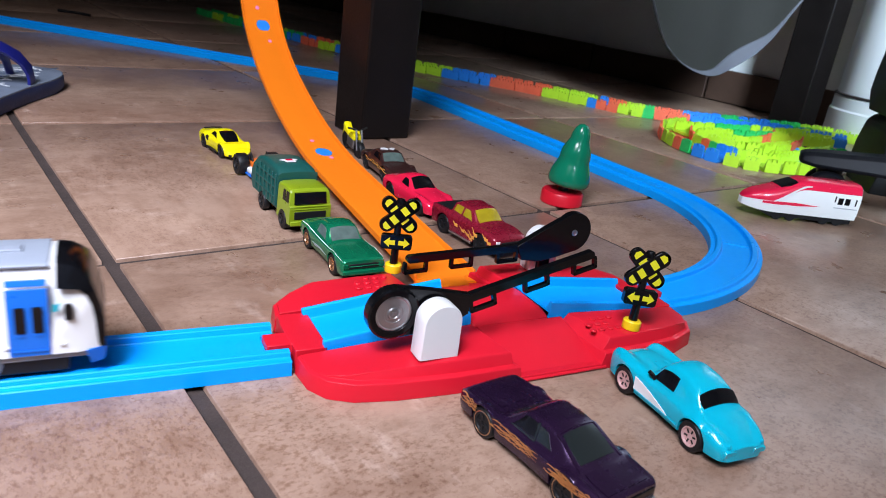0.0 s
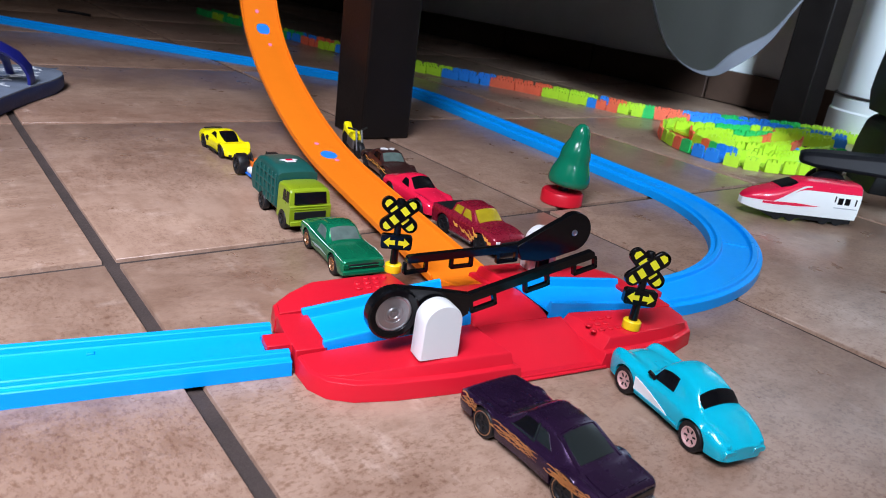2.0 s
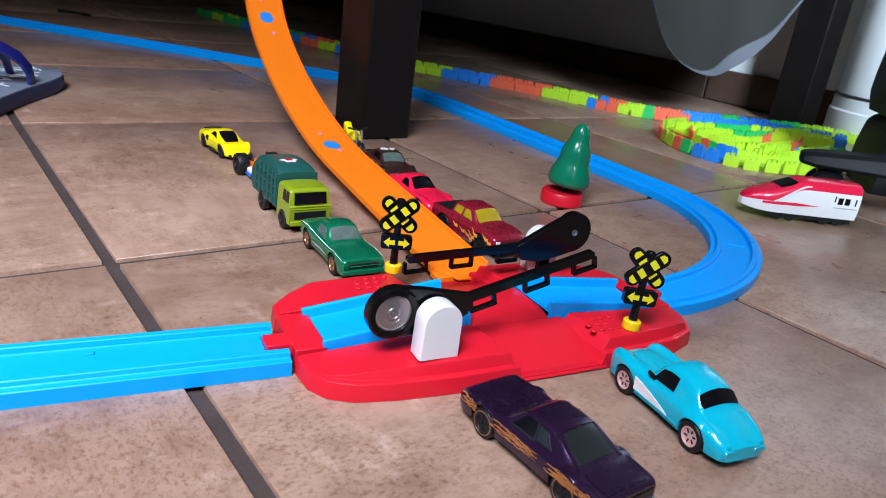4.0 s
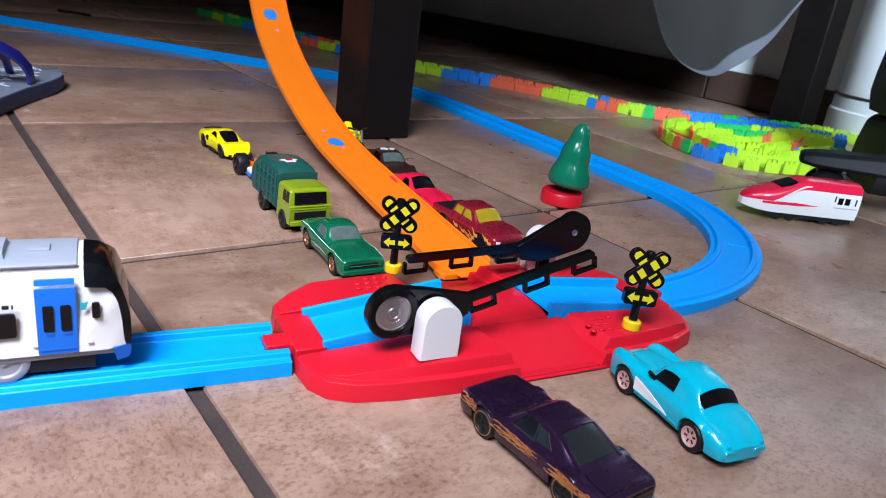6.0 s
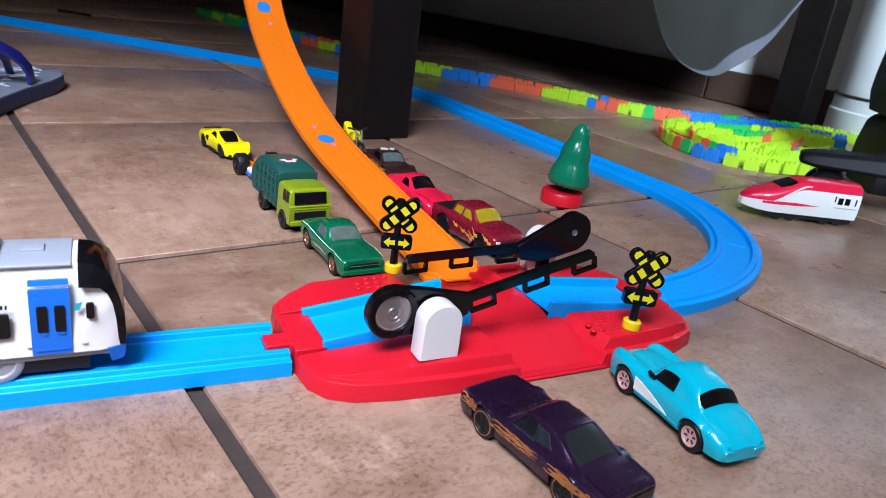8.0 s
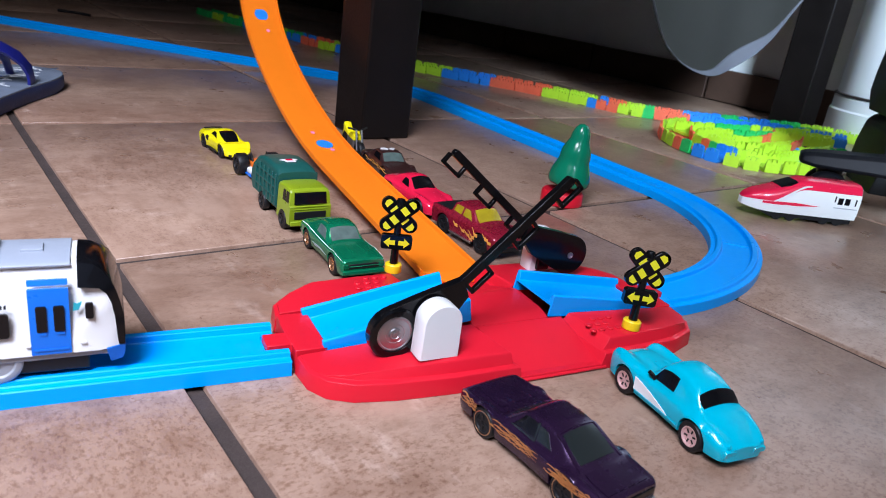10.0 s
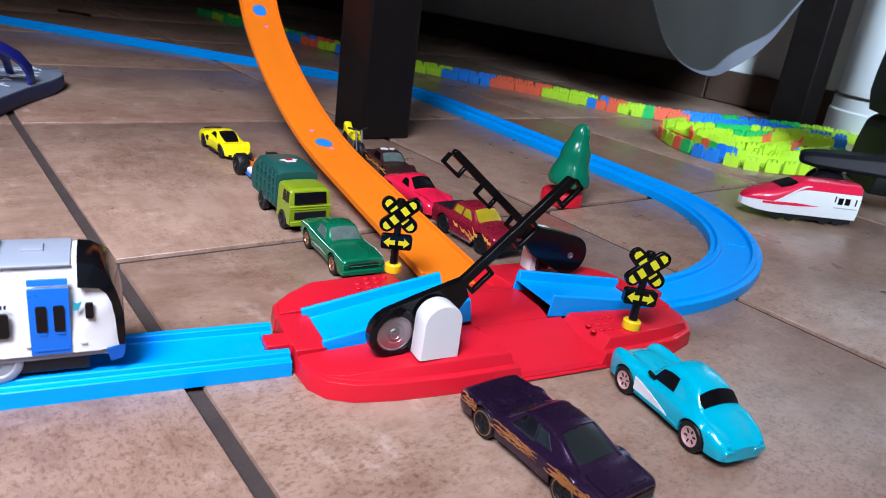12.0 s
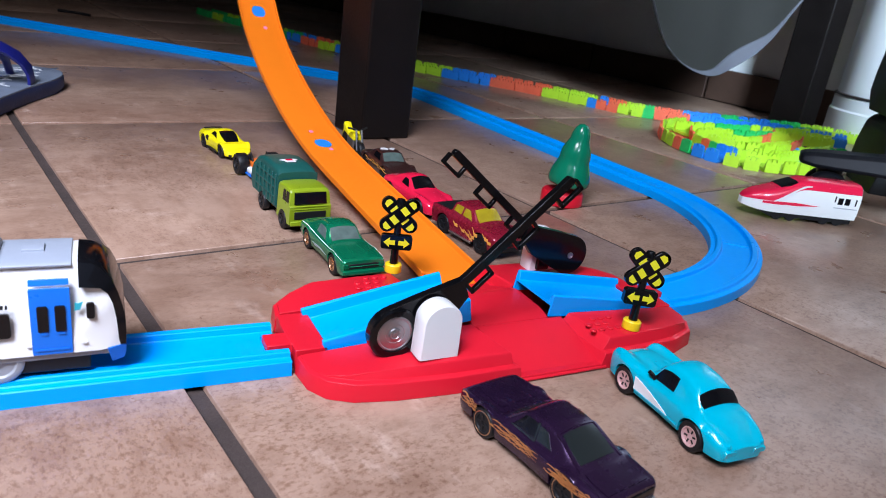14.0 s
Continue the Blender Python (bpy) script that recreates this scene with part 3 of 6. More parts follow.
def build_train():
    t = thing("toy_train", "white toy commuter train with blue doors and black cab", "toy train", "toy railway", trk(-65, 18.5))

    def half(x, z):
        w = 17.2
        if z > 46:
            w -= 5.5 * ((z - 46) / 13.0) ** 1.6
        if x > -10:
            w -= 4.2 * ((x + 10) / 11.0) ** 2
        return w

    nose = [(-1.6, 20.5), (-1.2, 27), (-1.4, 34), (-2.4, 40), (-3.8, 46), (-5.6, 51), (-8.2, 55.2), (-11.0, 57.6), (-13.5, 58.8)]
    back = [(-132, 59), (-132, 20.5)]
    xs = [(-110, 20.5), (-60, 20.5), (-20, 20.5), (-8, 20.5)]
    side_up = [(-40, 59), (-80, 59)]
    ts = (-1, -0.98, -0.9, -0.72, -0.4, 0, 0.4, 0.72, 0.9, 0.98, 1)
    part("body", hull(xs + nose + side_up + back, half, 0.5, 55, ts, 1.2), M_WHITE, t, "glossy white body shell", angle=30)
    mask = [(-14.5, 49.4), (-7.6, 48.6), (-5.2, 46), (-3.6, 41), (-2.6, 34), (-2.0, 24), (-1.6, 21.5), (0.3, 21.2), (0.7, 27), (0.5, 34), (-0.5, 40.3), (-1.9, 46.4), (-3.8, 51.6), (-6.6, 56.2), (-9.8, 58.6), (-14.5, 59.5)]
    part("cab_mask", hull(mask, lambda x, z: half(min(x, -1.0), z) + 0.4, 0.5, 55, ts, 1.2), M_GLASS_DARK, t, "glossy black cab front", angle=30)
    part("roof_deck", hull([(-16.5, 57.0), (-16.5, 59.6), (-130, 59.6), (-130, 57.0)], lambda x, z: 13.0, 0.4, 58, crown=1.3), M_TGREY, t, "light grey roof", angle=30, bevel=0.4)
    for x0, x1 in ((-74, -39), (-126, -84)):
        part("roof_unit", hull([(x1, 58), (x1 - 0.8, 62.0), (x0 + 0.8, 62.0), (x0, 58)], lambda x, z: 9.0 - 0.25 * (z - 58), 0.5, 60, crown=0.3), M_TGREY, t, bevel=0.6)
    part("roof_vent", hull([(-25, 58), (-25.5, 60.6), (-32.5, 60.6), (-33, 58)], lambda x, z: 3.2, 0.2, 59, crown=0.2), M_TGREY, t, bevel=0.3)
    part("skirt", hull([(-131, 17.6), (-2, 17.6), (-1.0, 20.6), (-131, 20.6)], lambda x, z: half(x, 30) + 0.3 - 0.1 * (20 - z), 0, 90), M_WHEELGREY, t, "grey lower skirt", bevel=0.3)
    part("coupler", hull([(-4.6, 15.2), (-0.5, 15.2), (0.4, 17.0), (0.6, 20.8), (-6.0, 20.9)], lambda x, z: half(x, 30) + 0.7, 0, 90), M_TBLUE, t, "blue front step", bevel=0.5)
    # black chassis box, also in place of the shade under the skirt
    part("underframe", box(-128, -14, 11.5, -12, 14, 17.8), M_CHASSIS, t, bevel=0.6)
    # flanks: doors with two windows each, side windows, marks
    for s in (-1, 1):
        def panel(x0, z0, x1, z1, off, name, mat, label="", parent=t, r=0.9):
            ring = rounded(x0, z0, x1, z1, min(r, (x1 - x0) / 2.2))
            bm = loft([[(x, s * (half(x, z) + off - 0.9), z) for x, z in ring], [(x, s * (half(x, z) + off), z) for x, z in ring]])
            return part(name, bm, mat, parent, label)

        for xd in (-30.4, -83.0, -126.5):
            door = panel(xd, 20.8, xd + 12.9, 49.5, 0.25, "door", M_TBLUE, "blue double door", r=0.4)
            panel(xd + 0.1, 50.7, xd + 12.8, 52.8, 0.3, "door_header", M_TBLUE, r=0.3)
            for dx in (2.2, 7.8):
                panel(xd + dx, 31.0, xd + dx + 3.4, 42.2, 0.45, "door_window", M_GLASS_DARK, "", door, 0.6)
                panel(xd + dx + 0.6, 29.6, xd + dx + 3.2, 30.4, 0.5, "door_grip", M_TBLUE, "", door, 0.3)
            panel(xd + 1, 22.6, xd + 12, 23.4, 0.6, "door_sill", M_TBLUE, "", door, 0.3)
        panel(-12.4, 35.6, -9.7, 42.6, 0.3, "cab_window", M_GLASS_DARK, r=0.8)
        for x0, x1 in ((-46, -36.5), (-58, -48), (-70, -60), (-98, -88), (-110, -100)):
            panel(x0, 29.5, x1, 40.0, 0.3, "side_window", M_GLASS_DARK, r=1.3)
        lg = prism([(-16.4, 39.6), (-14.4, 39.8), (-13.3, 43.4), (-14.8, 42.6), (-16.0, 43.0)], s * (half(-16, 40) - 0.3), s * (half(-16, 40) + 0.22))
        part("printed_mark", lg, M_TEAL_LOGO, t, "small teal printed mark")
        for x0, x1 in ((-44.5, -43.9), (-43.2, -41.0), (-40.4, -38.2), (-37.6, -36.9)):
            panel(x0, 42.0, x1, 43.4, 0.2, "printed_bar", M_CHASSIS, r=0.2)
        for x in (-28, -10):
            panel(x - 4.2 if x < -20 else x - 4.6, 24.4, x - 2.4 if x < -20 else x - 2.6, 25.1, 0.3, "lug", M_WHITE, r=0.3)
        for x in (-42, -58, -106):
            w = y_disc(x, 17.4, 0, 0, [(8.6, 11.6), (8.6, 14.6), (7.8, 15.2), (6.2, 15.2), (5.6, 14.6), (1.4, 14.6), (1.2, 15.4), (0.1, 15.5)] if s < 0 else [(8.6, -14.6), (8.6, -11.6), (0.1, -11.5)], 30)
            part("wheel", w, M_WHEELGREY, t, "grey wheel on the rail")
    # the real car is squat: lower everything above the skirt
    done = set()
    for o in t.children_recursive:
        if o.data.name not in done:
            done.add(o.data.name)
            for v in o.data.vertices:
                if v.co.z > 0.020:
                    v.co.z = 0.020 + (v.co.z - 0.020) * 0.905
    return t


train = build_train()

# ---- toy cars ----
M_P_TEAL = material("turquoise_car_enamel", (0.002, 0.40, 0.53), 0.13, var=0.04, coat=0.15, spec=0.4)
M_P_PURPLE = material("dark_purple_metallic", (0.030, 0.012, 0.040), 0.26, metal=0.6, var=0.45, scale=90, coat=0.4, spec=0.3)
M_P_FLAME = material("copper_flame_print", (0.40, 0.15, 0.045), 0.4, metal=0.2, var=0.2, scale=300)
M_P_GREEN = material("green_metallic_paint", (0.006, 0.25, 0.11), 0.2, metal=0.55, var=0.04, scale=90, coat=0.7)
M_P_DKGREEN = material("dark_green_plastic", (0.008, 0.075, 0.062), 0.42, var=0.12)
M_P_LIME = material("olive_lime_paint", (0.235, 0.32, 0.010), 0.3, var=0.06, coat=0.5)
M_P_YELLOW = material("yellow_car_enamel", (0.86, 0.74, 0.005), 0.25, var=0.04, coat=0.6)
M_P_RED = material("pinkish_red_car_enamel", (0.75, 0.012, 0.055), 0.25, var=0.05, coat=0.6)
M_P_MAROON = material("maroon_metallic_paint", (0.26, 0.010, 0.028), 0.28, metal=0.3, var=0.08, scale=120, coat=0.5)
M_P_BROWN = material("dark_brown_metallic", (0.05, 0.018, 0.016), 0.3, metal=0.3, coat=0.6)
M_P_ORANGE = material("orange_car_enamel", (0.78, 0.16, 0.02), 0.3)
M_P_WHITE = material("white_print_paint", (0.78, 0.77, 0.75), 0.35, var=0.03)
M_P_GOLD = material("gold_print_ink", (0.78, 0.34, 0.06), 0.4)


def wheel(parent, x, y, r, w, rim_mat, style="spokes"):
    """A tyre with its rim; y is the tyre's middle, its outer side away from the car's middle."""
    s = 1 if y > 0 else -1
    b = lathe([(r * 0.62, w * 0.30), (r * 0.66, w / 2), (r * 0.92, w / 2), (r, w * 0.36), (r, -w * 0.36), (r * 0.9, -w / 2), (0.1, -w / 2)], 26)
    b.transform(Matrix.Translation((x, y, r)) @ pose(0, 0, 0, -90 * s, 0, 0))
    tyre = part("wheel", b, M_RUBBER, parent, angle=45)
    rim = lathe([(r * 0.66, w * 0.28), (r * 0.66, w * 0.50), (r * 0.58, w * 0.50), (r * 0.54, w * 0.36), (0.1, w * 0.34)], 26)
    part_m = Matrix.Translation((x, y, r)) @ pose(0, 0, 0, -90 * s, 0, 0)
    rim.transform(part_m)
    part("rim", rim, rim_mat if style != "dark" else M_CHASSIS, tyre, angle=45)
    n = 5
    if style == "dark":
        return
    sp = bmesh.new()
    if style == "slots":
        n = 6
        for k in range(n):
            q = box(r * 0.22, -r * 0.055, w * 0.36, r * 0.50, r * 0.055, w * 0.40)
            join(sp, q, pose(0, 0, 0, 0, 0, 360 * k / n + 15))
        sp.transform(part_m)
        part("slots", sp, M_CHASSIS, tyre)
    else:
        for k in range(n):
            q = box(r * 0.08, -r * 0.08, w * 0.36, r * 0.58, r * 0.08, w * 0.46)
            join(sp, q, pose(0, 0, 0, 0, 0, 360 * k / n + 15))
        join(sp, lathe([(r * 0.17, w * 0.34), (r * 0.17, w * 0.5), (0.1, w * 0.52)], 12))
        sp.transform(part_m)
        part("spokes", sp, rim_mat, tyre)


def flank(c, half, pts, name, mat, off=0.22, label="", sides=(-1, 1)):
    """A printed or moulded shape on the car's flanks."""
    for s in sides:
        bm = loft([[(x, s * (half(x, z) - 0.5), z) for x, z in pts], [(x, s * (half(x, z) + off), z) for x, z in pts]])
        part(name, bm, mat, c, label)


def nose_box(c, x0, y0, z0, x1, y1, z1, name, mat, label="", bevel=0.3):
    part(name, box(x0, y0, z0, x1, y1, z1), mat, c, label, bevel=bevel)


def flames(c, half, x0, x1, z, mat, rng, n=5, h=2.2):
    """Long tongues of flame that stream backwards, each a thin tapering ribbon."""
    for k in range(n):
        for q in range(2):
            a = x1 - (x1 - x0) * (k + 0.5 * q) / n * 0.8
            ln = min(a - x0, rng.uniform(9.0, 14.0)) + 2.0
            z0 = z + (0.30 if q else -0.20) * h + rng.uniform(-0.15, 0.15) * h
            amp = h * rng.uniform(0.20, 0.34) * (1 if (k + q) % 2 else -1)
            mid, m = [], 12
            for i in range(m + 1):
                f = i / m
                mid.append((a - ln * f, z0 + amp * math.sin(0.6 + 4.4 * f) + 0.10 * h * f, (0.05 + 0.18 * math.sin(math.pi * (f * 0.75 + 0.12))) * (1.1 - f)))
            pts = [(x, zz + w) for x, zz, w in mid] + [(x, zz - w) for x, zz, w in mid[::-1]]
            flank(c, half, pts, "flame_print", mat, 0.12, "curling flame print" if k == 0 and q == 0 else "")


def curve(knots):
    """A smooth line through (x, value) that never overshoots."""
    k = sorted(knots)
    xs, vs = [p[0] for p in k], [p[1] for p in k]
    d = [(vs[i + 1] - vs[i]) / (xs[i + 1] - xs[i]) for i in range(len(k) - 1)]
    m = [d[0]] + [0.0 if a * b <= 0 else 2 * a * b / (a + b) for a, b in zip(d, d[1:])] + [d[-1]]

    def at(x):
        x = min(max(x, xs[0]), xs[-1])
        i = min(max(int(np.searchsorted(xs, x)) - 1, 0), len(xs) - 2)
        h = xs[i + 1] - xs[i]
        t = (x - xs[i]) / h
        return vs[i] * (1 + 2 * t) * (1 - t) ** 2 + h * m[i] * t * (1 - t) ** 2 + vs[i + 1] * t * t * (3 - 2 * t) + h * m[i + 1] * t * t * (t - 1)

    return at


def soften(pts, cut):
    """Rounds the corners of an open line, its ends kept."""
    out = [pts[0]]
    for a, b in zip(pts, pts[1:]):
        out += [a + (b - a) * cut, b + (a - b) * cut]
    return out + [pts[-1]]


class Coach:
    """A cast car body, drawn from lines along its length: half width w, belt height zb, crest (yd, zd), roof edge (yr, zr) and crown."""

    def __init__(self, name, label, m, low, axles, wr, paint, w, zb, yd, zd, yr, zr, crown, rim, ww=5.0, style="spokes", tuck=0.92, cut=0.2, inset=0.4, group="toy cars at the crossing"):
        self.thing = thing(name, label, "toy car", group, m)
        self.low, self.axles, self.wr = low, axles, wr
        self.w, self.zb, self.yd, self.zd, self.yr, self.zr, self.crown = [curve(k) for k in (w, zb, yd, zd, yr, zr, crown)]
        self.tuck = tuck
        self.x0, self.x1 = min(p[0] for p in w), max(p[0] for p in w)
        xs = set(np.linspace(self.x0, self.x1, 72).tolist())
        for ax in axles:
            xs.update(ax + (wr + 0.9) * math.cos(math.pi * k / 12) for k in range(13))
            xs.update((ax - wr - 0.95, ax + wr + 0.95))
        rings = []
        for x in sorted(q for q in xs if self.x0 <= q <= self.x1):
            half = self.keys(x)
            line = half + [Vector((p.x, -p.y, p.z)) for p in half[-2::-1]]
            rings.append(soften(soften(line, cut), 0.25))
        self.body = part("body", loft(rings), paint, self.thing, angle=34)
        wm = self.w(0)
        part("chassis", box(self.x0 + 4, -wm + 5.2, low - 1.4, self.x1 - 4, wm - 5.2, low + 4), M_CHASSIS, self.thing, bevel=0.4)
        for ax in axles:
            for s in (-1, 1):
                wheel(self.thing, ax, s * (self.w(ax) - ww / 2 - inset), wr, ww, rim, style)

    def sill(self, x):
        z = self.low
        for ax in self.axles:
            q = (self.wr + 0.9) ** 2 - (x - ax) ** 2
            if q > 0:
                z = max(z, self.wr + math.sqrt(q))
        return z

    def keys(self, x):
        w, zb, z0 = self.w(x), self.zb(x), self.sill(x)
        zb = max(zb, z0 + 0.8)
        zd, zr, yr, cr = max(self.zd(x), zb + 0.3), self.zr(x), self.yr(x), self.crown(x)
        zm = z0 + 0.5 * (zb - z0)
        t = self.tuck + (1 - self.tuck) * min(1, (z0 - self.low) / 6.0)
        return [Vector((x, w * t, z0)), Vector((x, w, zm)), Vector((x, w * 0.985, zb)), Vector((x, self.yd(x), zd)), Vector((x, yr, zr)), Vector((x, yr * 0.55, zr + 0.7 * cr)), Vector((x, 0, zr + cr))]

    def half(self, x, z):
        """Half width at a height on the flank."""
        k = self.keys(x)
        for a, b in zip(k[:3], k[1:4]):
            if z <= b.z:
                f = min(1.0, max(0.0, (z - a.z) / max(b.z - a.z, 0.01)))
                return a.y + (b.y - a.y) * f
        return k[3].y

    def on_side(self, x, g):
        """A place on the flank: g counts from the sill (0) by belly (1), belt (2) and crest (3) to the roof's edge (4)."""
        k = self.keys(x)
        i = min(int(g), 3)
        return k[i] + (k[i + 1] - k[i]) * (g - i)

    def on_top(self, x, t):
        zr, yr, cr = self.zr(x), self.yr(x), self.crown(x)
        return Vector((x, yr * t, zr + cr * (1 - 1.15 * t * t)))

    def panel(self, at, quad, name, mat, label="", off=0.25, th=0.9, sides=(-1, 1), roundness=0.3, parent=None, nu=14, nv=8):
        """A panel on the skin, its four corners given in the skin's own two measures."""
        a, b, c, d = [Vector((q[0], q[1])) for q in quad]

        def uv(s, t):
            s, t = s * math.sqrt(1 - roundness * t * t / 2), t * math.sqrt(1 - roundness * s * s / 2)
            f, g = (s + 1) / 2, (t + 1) / 2
            return (a * (1 - f) + b * f) * (1 - g) + (d * (1 - f) + c * f) * g

        for side in sides:
            front, back = [], []
            for i in range(nu + 1):
                rf, rb = [], []
                for j in range(nv + 1):
                    q = uv(2 * i / nu - 1, 2 * j / nv - 1)
                    p = at(q.x, q.y)
                    n = (at(q.x + 0.2, q.y) - p).cross(at(q.x, q.y + 0.02) - p)
                    n = n.normalized() if n.length > 1e-9 else Vector((0, 0, 1))
                    if n.z < -0.05 or (abs(n.z) <= 0.05 and n.y * p.y < 0):
                        n = -n
                    p, r = p + n * off, p - n * (th - off)
                    rf.append(Vector((p.x, p.y * side, p.z)))
                    rb.append(Vector((r.x, r.y * side, r.z)))
                front.append(rf)
                back.append(rb)
            rings = [f + k[::-1] for f, k in zip(front, back)]
            part(name, loft(rings), mat, parent or self.thing, label)


def build_cars():
    rng = random.Random(11)
    # turquoise coupe with tall front wings and a rounded tail
    c = Coach("toy_coupe", "glossy turquoise toy coupe with white side coves", pose(0.1764, -0.2450, 0, 0, 0, 77.0) @ Matrix.Scale(0.985, 4), 4.4, (-21.5, 22.5), 6.6, M_P_TEAL,
              [(-37.5, 8.5), (-36.6, 11.2), (-34, 13.0), (-28, 14.4), (-20, 15.1), (0, 14.5), (20, 15.1), (31, 14.3), (35.6, 13.0), (37, 11.6)],
              [(-37.5, 9.0), (-34, 10.6), (-26, 13.4), (-12, 14.0), (5, 13.8), (20, 15.2), (30, 15.4), (36, 14.0), (37, 12.6)],
              [(-37.5, 7.0), (-36, 9.6), (-30, 11.2), (-20, 12.2), (-8, 12.5), (5, 12.4), (15, 12.2), (30, 11.4), (37, 10.4)],
              [(-37.5, 10.0), (-35, 12.4), (-28, 15.2), (-20, 16.6), (-8, 16.4), (6, 16.4), (20, 17.8), (30, 18.6), (34.4, 17.6), (36.2, 15.6), (37, 13.6)],
              [(-37.5, 4.5), (-30, 7.6), (-22, 9.9), (-12, 9.5), (0, 9.3), (8, 9.8), (12, 9.0), (18, 7.4), (37, 6.6)],
              [(-37.5, 10.0), (-34, 12.2), (-27, 15.0), (-22.5, 16.8), (-20, 18.6), (-14.5, 23.0), (-8, 25.0), (-1, 25.6), (3.5, 24.8), (10.5, 17.4), (13, 16.8), (26, 16.2), (34, 14.4), (37, 12.4)],
              [(-37.5, 0.6), (-24, 1.4), (-12, 2.0), (0, 1.7), (8, 1.2), (14, 1.0), (30, 0.8), (37, 0.6)], M_PINKRIM, 5.4, "slots", 0.94, 0.24, 0.2)
    t = c.thing
    c.panel(c.on_top, [(-20.6, -1.0), (-20.6, 1.0), (-15.9, 0.98), (-15.9, -0.98)], "rear_window", M_GLASS_DARK, "black wraparound rear window", 0.45, sides=(1,), roundness=0.2)
    c.panel(c.on_top, [(10.2, -0.9), (10.2, 0.9), (5.8, 0.86), (5.8, -0.86)], "windscreen", M_GLASS_DARK, "", 0.15, sides=(1,))
    c.panel(c.on_side, [(-5.6, 3.10), (8.0, 3.08), (4.6, 3.78), (-5.2, 3.80)], "side_window", M_GLASS_DARK, "", 0.35, roundness=0.12)
    flank(t, c.half, [(15.2, 6.8), (15.2, 13.0), (11, 12.4), (6, 11.2), (0, 9.4), (-4, 8.1), (-7.5, 6.7), (-3, 6.3), (5, 6.2)], "side_cove", M_P_WHITE, 0.3, "white painted side cove")
    for s in (-1, 1):
        part("mirror", tube([(6.4, s * 12.2, 16.6), (7.4, s * 13.2, 18.2), (9.6, s * 13.3, 18.6)], 1.0), M_GLASS_DARK, t)
        part("tail_lamp", lathe([(1.1, 0), (0.9, 0.7), (0.1, 0.9)], 12, squash=0.8), M_P_TEAL, t).matrix_basis = pose(-0.0364, s * 0.0088, 0.0112, 0, -80, 0)
        tail = hull([(-37.4, 6.4), (-33, 6.4), (-33, 10.2), (-36.2, 10.4), (-37.8, 9.2)], lambda x, z: 3.3, 0.8, 9, crown=0.5)
        tail.transform(Matrix.Translation((0, s * 7.8, 0)))
        part("rear_overrider", tail, M_P_TEAL, t, angle=60, bevel=1.0)
        part("hood_vent", slab([(14, s * 3 - 1.0), (18, s * 3 - 1.0), (18, s * 3 + 1.0), (14, s * 3 + 1.0)], 17.4, 17.75), M_P_TEAL, t, bevel=0.2)
    nose_box(t, -36.6, -6.5, 4.0, -34.5, 6.5, 6.0, "rear_valance", M_CHASSIS)
    c.panel(c.on_side, [(-13.5, 0.40), (14.5, 0.40), (14.5, 0.52), (-13.5, 0.52)], "sill_crease", M_P_TEAL, "", 0.25, roundness=0.0)

    # dark purple muscle car, square-edged
    c = Coach("toy_muscle_car", "dark purple toy muscle car with copper flames", pose(0.1004, -0.2392, 0, 0, 0, 89.3), 4.2, (-22, 22.5), 6.4, M_P_PURPLE,
              [(-39, 13.2), (-38.3, 14.4), (-30, 15.3), (-20, 15.6), (0, 15.0), (20, 15.5), (34, 15.2), (38, 14.5), (39.2, 13.4)],
              [(-39, 11.6), (-37, 12.4), (-22, 13.5), (0, 12.8), (22, 13.4), (36, 12.4), (39.2, 11.4)],
              [(-39, 12.2), (-36, 13.4), (0, 12.9), (36, 13.6), (39.2, 12.6)],
              [(-39, 12.6), (-37.6, 13.6), (-24, 14.5), (0, 14.0), (22, 14.2), (36, 13.3), (39.2, 12.0)],
              [(-39, 11.4), (-30, 11.8), (-24, 11.2), (-10, 9.8), (4, 9.8), (13, 10.9), (18, 11.4), (39.2, 11.2)],
              [(-39, 12.5), (-37.6, 13.5), (-27, 14.3), (-24.5, 14.8), (-22, 15.6), (-9.5, 20.9), (-5, 21.5), (3, 21.5), (6, 20.4), (14, 14.5), (17, 13.8), (30, 13.7), (37.5, 13.0), (39.2, 12.0)],
              [(-39, 0.3), (-24, 0.4), (-10, 1.0), (0, 0.9), (12, 0.7), (20, 0.5), (39.2, 0.3)], M_BRONZE, 5.2, "dark", 0.93, 0.14)
    t = c.thing
    for ax in (-22, 22.5):
        for s in (-1, 1):
            rr = [[(r * math.cos(math.pi * k / 13), r * math.sin(math.pi * k / 13), z) for k in range(26)] for r, z in ((4.9, 2.0), (5.1, 2.6), (4.7, 2.75), (4.4, 2.0), (4.9, 2.0))]
            rg = loft(rr, cap=False)
            rg.transform(Matrix.Translation((ax, s * (c.w(ax) - 3.0), 6.4)) @ pose(0, 0, 0, -90 * s, 0, 0))
            part("rim_ring", rg, M_BRONZE, t, "copper rim ring")
            for q in range(5):
                b = box(0.8, -0.55, 1.9, 4.5, 0.55, 2.35)
                b.transform(Matrix.Translation((ax, s * (c.w(ax) - 3.0), 6.4)) @ pose(0, 0, 0, -90 * s, 0, 0) @ pose(0, 0, 0, 0, 0, 72 * q + 10))
                part("spoke", b, M_CHASSIS, t)
    c.panel(c.on_top, [(-22.6, -0.84), (-22.6, 0.84), (-11.2, 0.84), (-11.2, -0.84)], "rear_window", M_GLASS_GREY, "smoked grey rear window", 0.2, sides=(1,), roundness=0.16)
